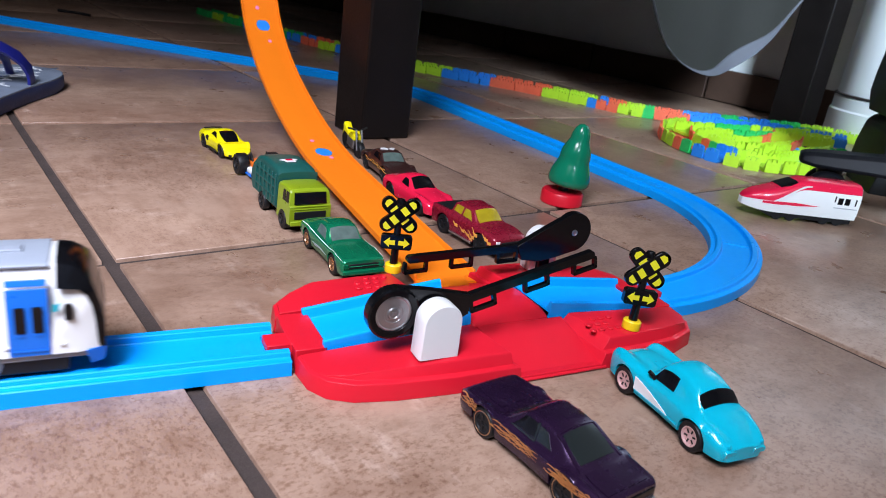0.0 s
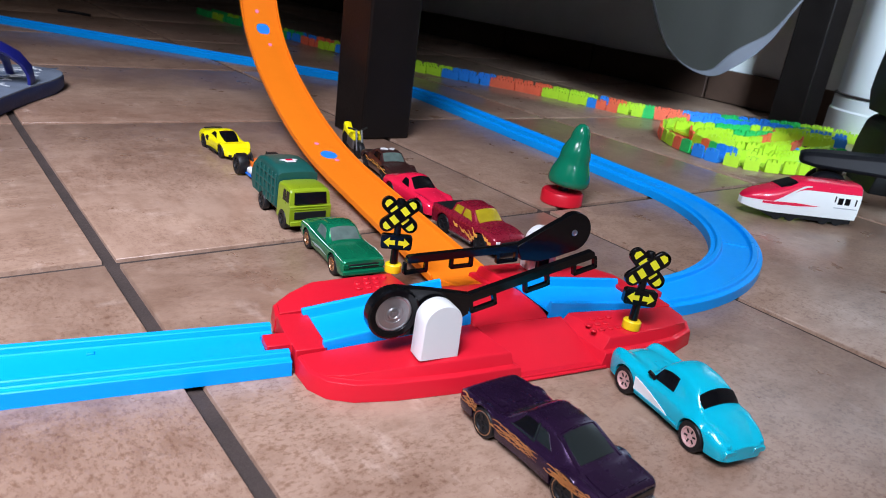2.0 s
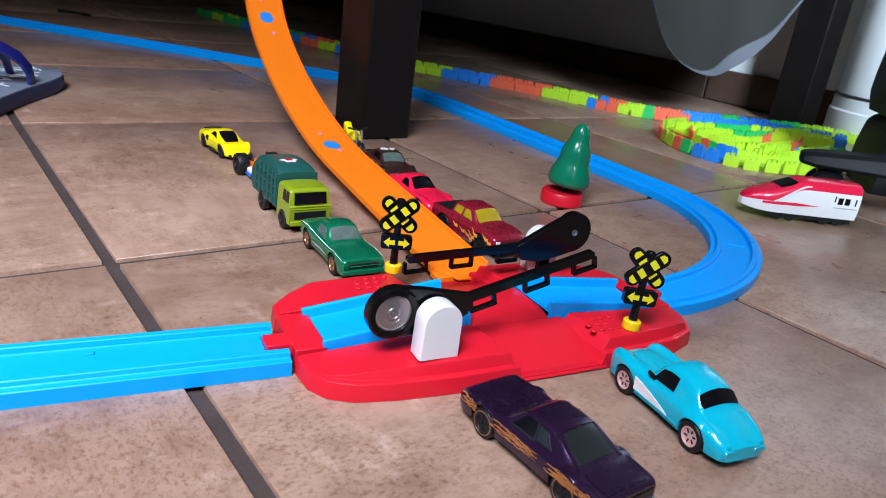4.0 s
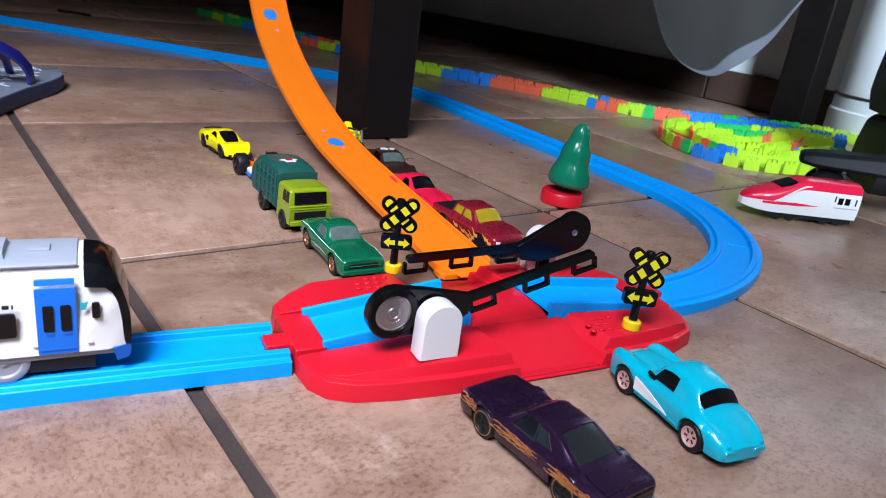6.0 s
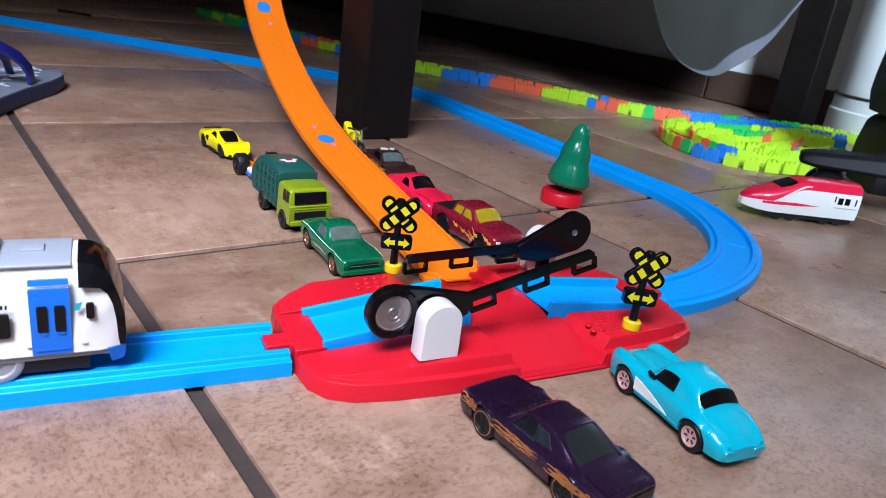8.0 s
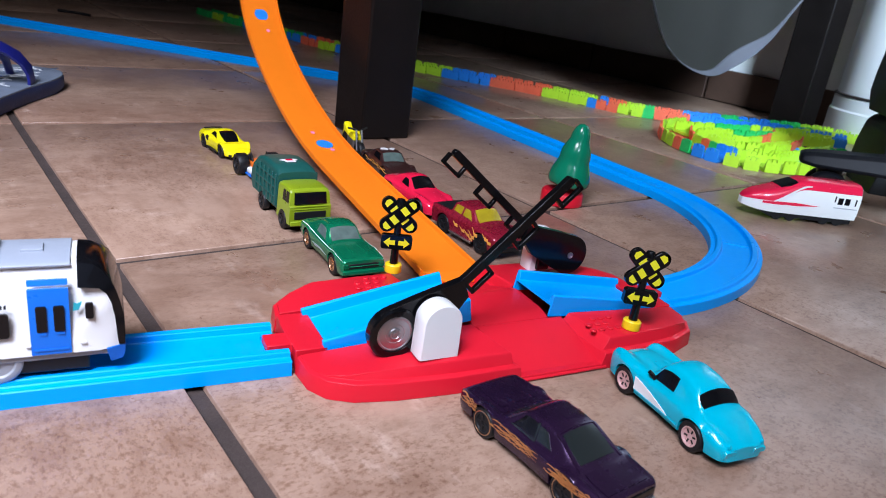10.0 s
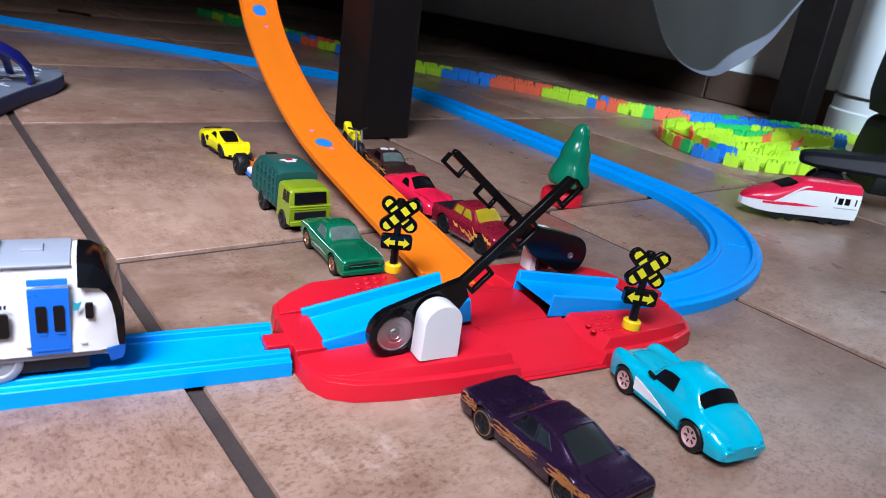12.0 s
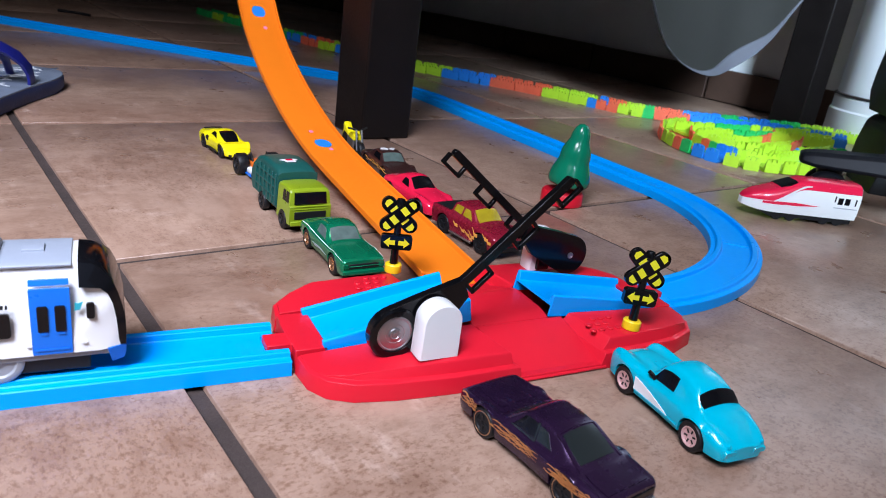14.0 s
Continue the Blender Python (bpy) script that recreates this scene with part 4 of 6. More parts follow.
    for t0 in (-1, 1):
        c.panel(c.on_top, [(-24.2, t0 * 0.90), (-24.2, t0 * 1.0), (-10.4, t0 * 1.0), (-10.4, t0 * 0.90)], "window_trim", M_P_PURPLE, "", 0.45, sides=(1,), roundness=0.0)
    c.panel(c.on_top, [(-10.6, -0.95), (-10.6, 0.95), (-9.8, 0.95), (-9.8, -0.95)], "window_trim", M_P_PURPLE, "", 0.4, sides=(1,), roundness=0.0)
    c.panel(c.on_top, [(13.4, -0.86), (13.4, 0.86), (6.9, 0.86), (6.9, -0.86)], "windscreen", M_GLASS_GREY, "", 0.2, sides=(1,), roundness=0.15)
    # black panel stands in for the dark inside of the open window
    c.panel(c.on_side, [(-3.0, 3.16), (8.6, 3.16), (5.0, 3.84), (-2.0, 3.84)], "side_window", M_GLASS_DARK, "open side window, shade inside painted as a black panel", 0.12, roundness=0.08)
    c.panel(c.on_side, [(-11.5, 3.20), (-3.8, 3.16), (-2.8, 3.82), (-7.0, 3.80)], "quarter_window", M_GLASS_GREY, "", 0.15, roundness=0.1)
    for x0, x1 in ((-3.5, -2.7),):
        c.panel(c.on_side, [(x0, 3.06), (x1, 3.06), (x1 + 0.9, 3.9), (x0 + 0.9, 3.9)], "window_post", M_GLASS_GREY, "", 0.3, roundness=0.0)
    c.panel(c.on_side, [(-3.4, 3.02), (9.6, 3.02), (9.2, 3.12), (-3.4, 3.12)], "window_ledge", M_GLASS_GREY, "", 0.2, roundness=0.0)
    flames(t, c.half, -26, -12, 11.0, M_P_FLAME, rng, 6, 3.0)
    flames(t, c.half, -34, -25, 11.0, M_P_FLAME, rng, 3, 2.6)
    flames(t, c.half, -6, 18, 10.4, M_P_FLAME, rng, 9, 3.2)
    flames(t, c.half, 29, 38, 10.4, M_P_FLAME, rng, 5, 3.4)
    # raised hood with two vents, raised boot lid
    c.panel(c.on_top, [(19, -0.82), (19, 0.82), (35.5, 0.80), (35.5, -0.80)], "hood", M_P_PURPLE, "", 0.45, sides=(1,), roundness=0.05)
    c.panel(c.on_top, [(-36.8, -0.90), (-36.8, 0.90), (-25.6, 0.86), (-25.6, -0.86)], "boot_lid", M_P_PURPLE, "", 0.4, sides=(1,), roundness=0.05)
    for s in (-1, 1):
        v = hull([(16.5, 13.4), (25, 13.4), (24, 14.6), (18, 15.4)], lambda x, z: 1.9, 0.3, 14, crown=0.2)
        v.transform(Matrix.Translation((0, s * 4.6, 0)))
        part("hood_scoop", v, M_P_PURPLE, t, bevel=0.4)
    nose_box(t, -39.9, -13.4, 5.2, -38.2, 13.4, 7.0, "rear_bumper", M_CHROME, "dull chrome bumper")
    nose_box(t, -39.4, -12.4, 8.6, -38.6, 12.4, 11.2, "tail_panel", M_GLASS_DARK)
    nose_box(t, 38.4, -12.4, 7.2, 39.6, 12.4, 10.6, "grille", M_CHASSIS)

    # green fastback with a long flat hood
    c = Coach("toy_fastback", "metallic green toy fastback with a silver side stripe", pose(0.1212, -0.0365, 0, 0, 0, -96.5), 4.4, (-20.5, 21), 6.2, M_P_GREEN,
              [(-34.6, 12.2), (-33.6, 13.3), (-20, 14.2), (0, 13.8), (20, 14.1), (32, 13.7), (34.4, 13.0), (35, 12.2)],
              [(-34.6, 12.6), (-22, 13.6), (0, 12.8), (22, 13.0), (33, 12.4), (35, 11.8)],
              [(-34.6, 11.2), (0, 12.1), (33, 12.4), (35, 11.4)],
              [(-34.6, 13.6), (-22, 15.0), (0, 14.2), (22, 14.3), (33, 13.6), (35, 12.6)],
              [(-34.6, 10.6), (-26, 10.6), (-12, 9.2), (0, 9.2), (9, 10.2), (14, 10.4), (35, 10.0)],
              [(-34.6, 13.8), (-31, 15.4), (-26, 16.0), (-13, 21.0), (-8, 21.9), (-2, 21.8), (1, 20.8), (9, 14.9), (12, 14.5), (26, 14.4), (33.6, 13.8), (35, 12.8)],
              [(-34.6, 0.4), (-12, 1.1), (0, 1.0), (10, 0.8), (22, 0.9), (35, 0.4)], M_BRONZE, 5.0, "spokes", 0.93, 0.14)
    t = c.thing
    c.panel(c.on_top, [(8.6, -0.90), (8.6, 0.90), (1.4, 0.90), (1.4, -0.90)], "windscreen", M_GLASS_CLEAR, "clear windscreen", 0.22, sides=(1,), roundness=0.12)
    c.panel(c.on_top, [(-25, -0.84), (-25, 0.84), (-14, 0.84), (-14, -0.84)], "rear_window", M_GLASS_CLEAR, "", 0.22, sides=(1,))
    c.panel(c.on_side, [(-9.5, 3.16), (4.8, 3.14), (0.6, 3.84), (-8.4, 3.84)], "side_window", M_GLASS_CLEAR, "", 0.15, roundness=0.1)
    c.panel(c.on_side, [(-33.6, 2.45), (34, 2.45), (34, 2.62), (-33.6, 2.62)], "side_stripe", M_P_WHITE, "thin silver stripe", 0.12, roundness=0.0, nu=30, nv=2)
    flank(t, c.half, [(-10, 8.6), (2, 9.4), (12, 8.4), (2, 8.5), (-6, 7.2)], "side_print", M_WHEELGREY, 0.15)
    for s in (-1, 1):
        c.panel(c.on_top, [(13, s * 0.34), (34, s * 0.30), (34, s * 0.36), (13, s * 0.40)], "hood_crease", M_P_GREEN, "", 0.3, sides=(1,), roundness=0.0, nv=2)
        nose_box(t, 34.3, s * 11.2 - 1.5, 8.6, 35.5, s * 11.2 + 1.5, 11.4, "headlamp", M_P_GREEN)
    nose_box(t, 34.4, -9.2, 8.2, 35.2, 9.2, 11.4, "grille", M_CHASSIS, "dark recessed grille")
    nose_box(t, 34.8, -9.2, 9.6, 35.6, 9.2, 10.2, "grille_bar", M_P_GREEN)
    nose_box(t, 34.0, -13.0, 5.4, 36.2, 13.0, 7.4, "bumper", M_P_GREEN)

    # yellow wedge sports car
    c = Coach("toy_sports_car", "bright yellow wedge-shaped toy sports car", pose(0.1445, 0.2150, 0, 0, 0, -89) @ Matrix.Scale(0.88, 4), 4.0, (-21, 22), 6.6, M_P_YELLOW,
              [(-36, 13.6), (-34, 14.8), (-21, 15.6), (0, 14.2), (22, 15.0), (32, 12.6), (36, 8.5), (37, 6)],
              [(-36, 13.4), (-20, 14.6), (0, 12.6), (22, 12.2), (33, 8.6), (37, 6.6)],
              [(-36, 11.5), (-20, 12.4), (0, 12.0), (22, 12.4), (32, 10.4), (37, 5)],
              [(-36, 15.2), (-22, 16.8), (0, 14.6), (20, 13.6), (32, 9.6), (37, 7.0)],
              [(-36, 9), (-20, 8.6), (-4, 8.6), (12, 10.2), (22, 10.2), (32, 8.6), (37, 4)],
              [(-36, 15.6), (-26, 16.8), (-12, 20.6), (-5, 21.4), (0, 20.8), (17, 13.4), (22, 12.4), (33, 9.2), (37, 7.0)],
              [(-36, 0.3), (-5, 0.7), (16, 0.7), (37, 0.3)], M_CHASSIS, 5.0, "spokes", 0.95, 0.12)
    t = c.thing
    c.panel(c.on_top, [(17.2, -0.66), (17.2, 0.66), (0.6, 0.90), (0.6, -0.90)], "windscreen", M_GLASS_DARK, "large black windscreen", 0.35, sides=(1,), roundness=0.25)
    c.panel(c.on_side, [(-9, 3.25), (6.5, 3.20), (0.5, 3.80), (-5, 3.80)], "side_window", M_GLASS_DARK, "", 0.3, roundness=0.1)
    c.panel(c.on_side, [(-14, 1.4), (-9, 1.2), (-8, 2.2), (-13, 2.5)], "side_intake", M_CHASSIS, "", 0.2, roundness=0.1)
    nose_box(t, -36.8, -9, 15.8, -33, 9, 17.0, "rear_wing", M_CHASSIS, "black rear wing")
    for s in (-1, 1):
        part("intake", hull([(31, 4.0), (36.0, 4.0), (36.4, 5.8), (32, 7.4)], lambda x, z: 3.2, 0.2, 6), M_CHASSIS, t).location = (0, s * 0.0074, 0)
        nose_box(t, -10, s * 14.4 - 0.9, 2.8, 13, s * 14.4 + 0.9, 5.0, "side_skirt", M_CHASSIS)

    # pinkish red coupe behind the pickup
    c = Coach("toy_coupe", "pinkish red toy coupe with dark windows", pose(0.2322, 0.0395, 0, 0, 0, -94), 4.2, (-21, 22), 6.4, M_P_RED,
              [(-36, 12.4), (-34, 13.8), (-20, 14.8), (0, 13.9), (21, 14.6), (31, 13.4), (35, 11), (36.2, 9)],
              [(-36, 12.6), (-20, 14.2), (0, 13.0), (22, 13.4), (33, 11.2), (36.2, 9.4)],
              [(-36, 10.8), (-20, 12.0), (0, 12.0), (22, 12.0), (33, 10.2), (36.2, 8)],
              [(-36, 14.0), (-24, 16.4), (0, 14.8), (22, 15.2), (32, 13.0), (36.2, 10)],
              [(-36, 10), (-26, 9.6), (-12, 8.8), (-2, 8.8), (9, 10.2), (14, 9.6), (36.2, 7)],
              [(-36, 14.6), (-30, 16.4), (-25, 17.4), (-13, 21.6), (-6, 22.4), (-2, 21.8), (9, 15.4), (12, 14.8), (26, 13.6), (34, 11.6), (36.2, 10)],
              [(-36, 0.6), (-6, 1.4), (10, 1.2), (36.2, 0.8)], M_CHASSIS, 5.0, "spokes", 0.93, 0.2)
    t = c.thing
    c.panel(c.on_top, [(8.6, -0.92), (8.6, 0.92), (-1.4, 0.90), (-1.4, -0.90)], "windscreen", M_GLASS_DARK, "", 0.35, sides=(1,), roundness=0.12)
    c.panel(c.on_top, [(-24, -0.8), (-24, 0.8), (-14, 0.8), (-14, -0.8)], "rear_window", M_GLASS_DARK, "", 0.3, sides=(1,))
    c.panel(c.on_side, [(-8.5, 3.2), (3.5, 3.18), (-1.4, 3.84), (-6.5, 3.84)], "side_window", M_GLASS_DARK, "", 0.3, roundness=0.2)
    nose_box(t, 34.8, -7.5, 5.6, 36.6, 7.5, 8.2, "grille", M_CHASSIS)

    # dark brown car with a white mark on its roof
    c = Coach("toy_hot_rod", "dark brown toy car with gold flames", pose(0.2555, 0.1200, 0, 0, 0, -101), 4.2, (-21, 22), 6.4, M_P_BROWN,
              [(-36, 13), (-34, 14), (-20, 14.6), (0, 14.0), (21, 14.5), (34, 13.6), (36.2, 12.6)],
              [(-36, 12), (0, 12.8), (22, 12.8), (36.2, 11.4)], [(-36, 11.6), (0, 12.2), (36.2, 11.8)], [(-36, 13.2), (-20, 14.6), (0, 14.0), (22, 13.9), (36.2, 12.2)],
              [(-36, 10), (-20, 9.8), (-8, 9.2), (2, 9.2), (12, 10.4), (36.2, 10)],
              [(-36, 13.4), (-24, 14.8), (-11, 20.6), (-6, 21.2), (2, 21.2), (4, 20.4), (13, 14.4), (16, 14.0), (34, 13.0), (36.2, 12.2)],
              [(-36, 0.4), (-6, 0.9), (10, 0.8), (36.2, 0.4)], M_CHASSIS, 5.0, "spokes", 0.93, 0.15)
    t = c.thing
    c.panel(c.on_top, [(12.4, -0.9), (12.4, 0.9), (4.4, 0.9), (4.4, -0.9)], "windscreen", M_GLASS_CLEAR, "pale clear windscreen", 0.3, sides=(1,), roundness=0.12)
    c.panel(c.on_side, [(-8, 3.2), (8, 3.18), (3.6, 3.84), (-7, 3.84)], "side_window", M_GLASS_DARK, "", 0.3, roundness=0.15)
    flames(t, c.half, -20, 30, 10.5, M_P_GOLD, rng, 6, 2.6)
    part("roof_print", slab([(-8, -6), (-5, -7), (0, -2), (-5, 0), (0, 3), (-6, 7), (-8, 4), (-5, 1), (-8, -2)], 21.6, 22.2), M_P_WHITE, t, "white mark on the roof")
    nose_box(t, 35.6, -12.5, 8.6, 36.8, 12.5, 11.4, "front_panel", M_P_GOLD, "pale front panel")

    # maroon pickup with four doors and yellow windows
    c = Coach("toy_pickup", "maroon toy pickup with yellow windows and flames", pose(0.2275, -0.0385, 0, 0, 0, -90.5), 5.2, (-20.5, 21.0), 6.8, M_P_MAROON,
              [(-35.5, 13.6), (-34.6, 14.4), (-20, 14.9), (0, 14.4), (20, 15.0), (31, 14.6), (34.6, 13.4), (35.6, 12.2)],
              [(-35.5, 16.2), (-20, 16.4), (0, 15.4), (21, 15.8), (33, 14.4), (35.6, 12.8)],
              [(-35.5, 12.8), (-17, 12.9), (-14, 12.6), (0, 12.8), (22, 12.8), (33, 11.8), (35.6, 10.4)],
              [(-35.5, 17.6), (-17, 17.7), (0, 17.0), (22, 17.2), (32, 15.8), (35.6, 13.6)],
              [(-35.5, 11.6), (-17.5, 11.4), (-14.5, 10.2), (4, 10.0), (13, 11.0), (18, 10.6), (33, 9.8), (35.6, 9)],
              [(-35.5, 17.4), (-18, 17.6), (-16.2, 18.4), (-13.5, 24.4), (-9, 25.6), (2, 25.4), (5, 24.6), (14, 17.9), (17, 17.3), (30, 16.4), (34, 15.2), (35.6, 13.6)],
              [(-35.5, 0.2), (-17, 0.3), (-10, 0.9), (3, 0.9), (14, 0.8), (35.6, 0.5)], M_CHASSIS, 5.2, "spokes", 0.94, 0.15)
    t = c.thing
    c.panel(c.on_top, [(13.6, -0.9), (13.6, 0.9), (5.6, 0.9), (5.6, -0.9)], "windscreen", M_GLASS_YEL, "yellow windscreen", 0.25, sides=(1,), roundness=0.1)
    c.panel(c.on_side, [(-2.2, 3.2), (8.4, 3.18), (3.6, 3.82), (-1.8, 3.82)], "side_window", M_GLASS_YEL, "", 0.2, roundness=0.1)
    c.panel(c.on_side, [(-12.4, 3.22), (-4.0, 3.2), (-3.6, 3.82), (-11.6, 3.8)], "side_window", M_GLASS_YEL, "", 0.2, roundness=0.1)
    for x, z, ln, up in ((13, 9.0, 5, 3.5), (11, 7.0, 6, 1.5), (16, 11.5, 4, 4.0), (8, 8.6, 5, 2.6), (27, 12.2, 4, 3.0), (30, 10.8, 4, 3.2), (2, 9.6, 4, 2.0), (-6, 11.2, 3.4, 2.0)):
        flank(t, c.half, [(x + 2.2, z - 1.2), (x + 2.0, z + 1.0), (x - 0.4, z + 0.6), (x - ln, z + up), (x - 1.4, z - 0.2), (x - 0.6, z - 1.2)], "flame_print", M_P_GOLD, 0.15)
    part("load_bed", slab([(-33.6, -10.8), (-18, -10.8), (-18, 10.8), (-33.6, 10.8)], 17.5, 18.0), M_CHASSIS, t)
    nose_box(t, 35.0, -8.5, 8.8, 36.2, 8.5, 12.2, "grille", M_CHASSIS, "dark grille")
    for s in (-1, 1):
        nose_box(t, 34.2, s * 11.0 - 1.7, 11.2, 35.8, s * 11.0 + 1.7, 13.2, "headlamp", M_P_WHITE)
        nose_box(t, -12, s * 14.6 - 0.8, 4.0, 12.5, s * 14.6 + 0.8, 5.4, "side_step", M_CHROME)
    nose_box(t, 34.4, -13, 5.4, 36.4, 13, 7.8, "bumper", M_CHASSIS)


build_cars()


def build_refuse_truck():
    c = thing("toy_refuse_truck", "dark green toy refuse truck with an olive-lime cab", "toy truck", "toy cars at the crossing", pose(0.1262, 0.0430, 0, 0, 0, -93.8))
    prof = [(-38, 10), (9, 10), (9.5, 12), (9.5, 34.5), (6, 36.6), (-4, 37.8), (-20, 38.0), (-31, 36), (-37, 31), (-40, 23), (-39.6, 13)]
    b = part("container", hull(prof, lambda x, z: 14.6 - 0.0035 * (z - 20) ** 2, 1.8, 26, crown=0.9), M_P_DKGREEN, c, "dark green ribbed container", angle=30, bevel=0.5)
    for s in (-1, 1):
        for x in (-31, -23, -15, -7, 1, 7.5):
            part("rib", box(x - 0.7, s * 14.3 - 0.7, 11, x + 0.7, s * 14.3 + 0.7, 33.0 if x > -25 else 29), M_P_DKGREEN, b, bevel=0.4)
        for z in (16.5, 23.0, 29.0):
            part("rail", box(-33, s * 14.3 - 0.55, z - 0.6, 8, s * 14.3 + 0.55, z + 0.6), M_P_DKGREEN, b, bevel=0.3)
    bd = slab([(-4, -6.5), (-1.6, -3.2), (0, -4), (1.6, -3), (1.2, 0), (1.6, 3), (0, 4), (-1.6, 3.2), (-4, 6.5), (-5.6, 3), (-4.8, 0), (-5.6, -3)], 38.0, 38.35)
    part("printed_badge", bd, M_P_WHITE, c, "pale printed badge").location = (-0.004, 0, -0.0002)
    part("badge_centre", slab([(-5.2, -2.4), (-1.4, -2.4), (-1.4, 2.4), (-5.2, 2.4)], 38.3, 38.5), M_P_RED, c).location = (-0.004, 0, -0.0002)
    cab = [(10.5, 6), (15, 6)] + [(21.5 + 7.2 * math.cos(math.pi - math.pi * k / 8), 6 + 7.2 * math.sin(math.pi * k / 8) * 0.9) for k in range(1, 8)] + [(29, 6), (33.0, 6), (33.6, 8), (33.6, 18), (32.6, 19), (31.6, 28.0), (30, 29.6), (20, 30.2), (11, 29.8), (10.5, 28)]

    def ch(x, z):
        return 14.4 - (0.09 * max(0, z - 18))

    part("cab", hull(cab, ch, 0.8, 26, crown=0.6), M_P_LIME, c, "olive-lime cab", angle=30, bevel=0.5)
    part("windscreen", plate([(33.3, -11.2, 19.6), (33.3, 11.2, 19.6), (32.2, 10.8, 27.2), (32.2, -10.8, 27.2)], 0.2), M_GLASS_DARK, c)
    part("grille", box(32.9, -11, 9.4, 33.9, 11, 14.6), M_CHASSIS, c, "dark grille", bevel=0.3)
    part("bumper", box(32.6, -13.6, 5.2, 34.6, 13.6, 8.4), M_P_LIME, c, bevel=0.5)
    for z in (16.0, 17.8):
        part("front_crease", box(33.0, -12.5, z, 33.95, 12.5, z + 0.5), M_P_LIME, c, bevel=0.15)
    for s in (-1, 1):
        for x0, x1 in ((25.5, 30.6), (20.5, 24.6)):
            ring = [(x0, 20), (x1, 20), (x1 - 0.5, 27), (x0, 27)]
            bm = loft([[(x, s * (ch(x, z) - 0.6), z) for x, z in ring], [(x, s * (ch(x, z) + 0.15), z) for x, z in ring]])
            part("side_window", bm, M_GLASS_DARK, c)
        for x in (21.5, -18):
            wheel(c, x, s * 12.2, 6.6, 5.2, M_CHASSIS, "spokes")
    part("chassis", box(-36, -9.5, 5, 31, 9.5, 10.4), M_CHASSIS, c, bevel=0.4)


build_refuse_truck()


def build_racer():
    c = thing("toy_racer", "orange and white open-wheel toy racer with black tyres", "toy car", "toy cars at the crossing", pose(0.1440, 0.1300, 0, 0, 0, -92))
    prof = [(-22, 4), (26, 3.5), (27, 5.5), (14, 9.5), (4, 12.5), (-2, 13.6), (-10, 14.2), (-18, 12.5), (-23, 9)]
    part("body", hull(prof, lambda x, z: 7.5 - 0.11 * max(0, x), 1.0, 8, crown=1.5), M_P_ORANGE, c, "orange enamel body", angle=35, bevel=0.5)
    part("side_pod", box(-14, -11, 3.4, 8, 11, 8), M_P_WHITE, c, "white side pods", bevel=1.2)
    part("floor_pan", box(-20, -12, 2.2, 16, 12, 3.5), M_TBLUE, c, bevel=0.4)
    for s in (-1, 1):
        part("fin", prism([(-14, 11), (-6, 12), (-13, 19)], s * 6.5 - 0.6, s * 6.5 + 0.6), M_CHASSIS, c, bevel=0.3)
        wheel(c, -16, s * 13.0, 8.6, 8.5, M_CHASSIS, "spokes")
        wheel(c, 18, s * 12.0, 6.6, 6.0, M_CHASSIS, "spokes")


build_racer()


def build_bike():
    c = thing("toy_motorbike", "yellow toy motorcycle with grey engine parts", "toy motorbike", "toy cars at the crossing", pose(0.2625, 0.1960, 0, 0, 8, -98))
    for x, r in ((-15, 8.5), (17, 8.5)):
        b = lathe([(r * 0.6, 2), (r * 0.92, 2.6), (r, 1.2), (r, -1.2), (r * 0.92, -2.6), (r * 0.6, -2), (r * 0.6, 2)], 26)
        b.transform(Matrix.Translation((x, 0, r)) @ pose(0, 0, 0, 90, 0, 0))
        w = part("wheel", b, M_RUBBER, c)
        b = lathe([(r * 0.6, -1), (r * 0.6, 1), (r * 0.5, 1), (r * 0.2, 0.7), (0.1, 1.2)], 20)
        b.transform(Matrix.Translation((x, 0, r)) @ pose(0, 0, 0, 90, 0, 0))
        part("rim", b, M_WHEELGREY, w)
    part("engine", box(-8, -4, 6, 8, 4, 16), M_SILVER, c, "grey engine block", bevel=1.2)
    part("tank", hull([(-4, 15), (9, 16), (8, 21), (2, 23), (-3, 20)], lambda x, z: 4.0, 0.8, 18, crown=0.8), M_P_YELLOW, c, bevel=0.8)
    part("seat", hull([(-18, 16), (-3, 15), (-4, 18), (-12, 19.5), (-20, 24), (-21, 22)], lambda x, z: 3.6, 0.6, 17), M_P_YELLOW, c, "yellow tail and seat", bevel=0.6)
    part("rear_mudguard", tube([(-24, 0, 9), (-22.5, 0, 15), (-17, 0, 18.6), (-10, 0, 17.5)], 2.2), M_P_YELLOW, c)
    for s in (-1, 1):
        part("fork", tube([(17, s * 2.8, 8.5), (12, s * 2.8, 20), (9, s * 2.6, 26)], 1.0), M_SILVER, c)
        part("grip", tube([(9, s * 2.0, 26), (7, s * 7, 27), (5, s * 9.5, 27)], 0.9), M_CHASSIS, c)
    part("frame", tube([(-15, 0, 8.5), (-4, 0, 14), (9, 0, 24)], 1.3), M_P_YELLOW, c)


build_bike()


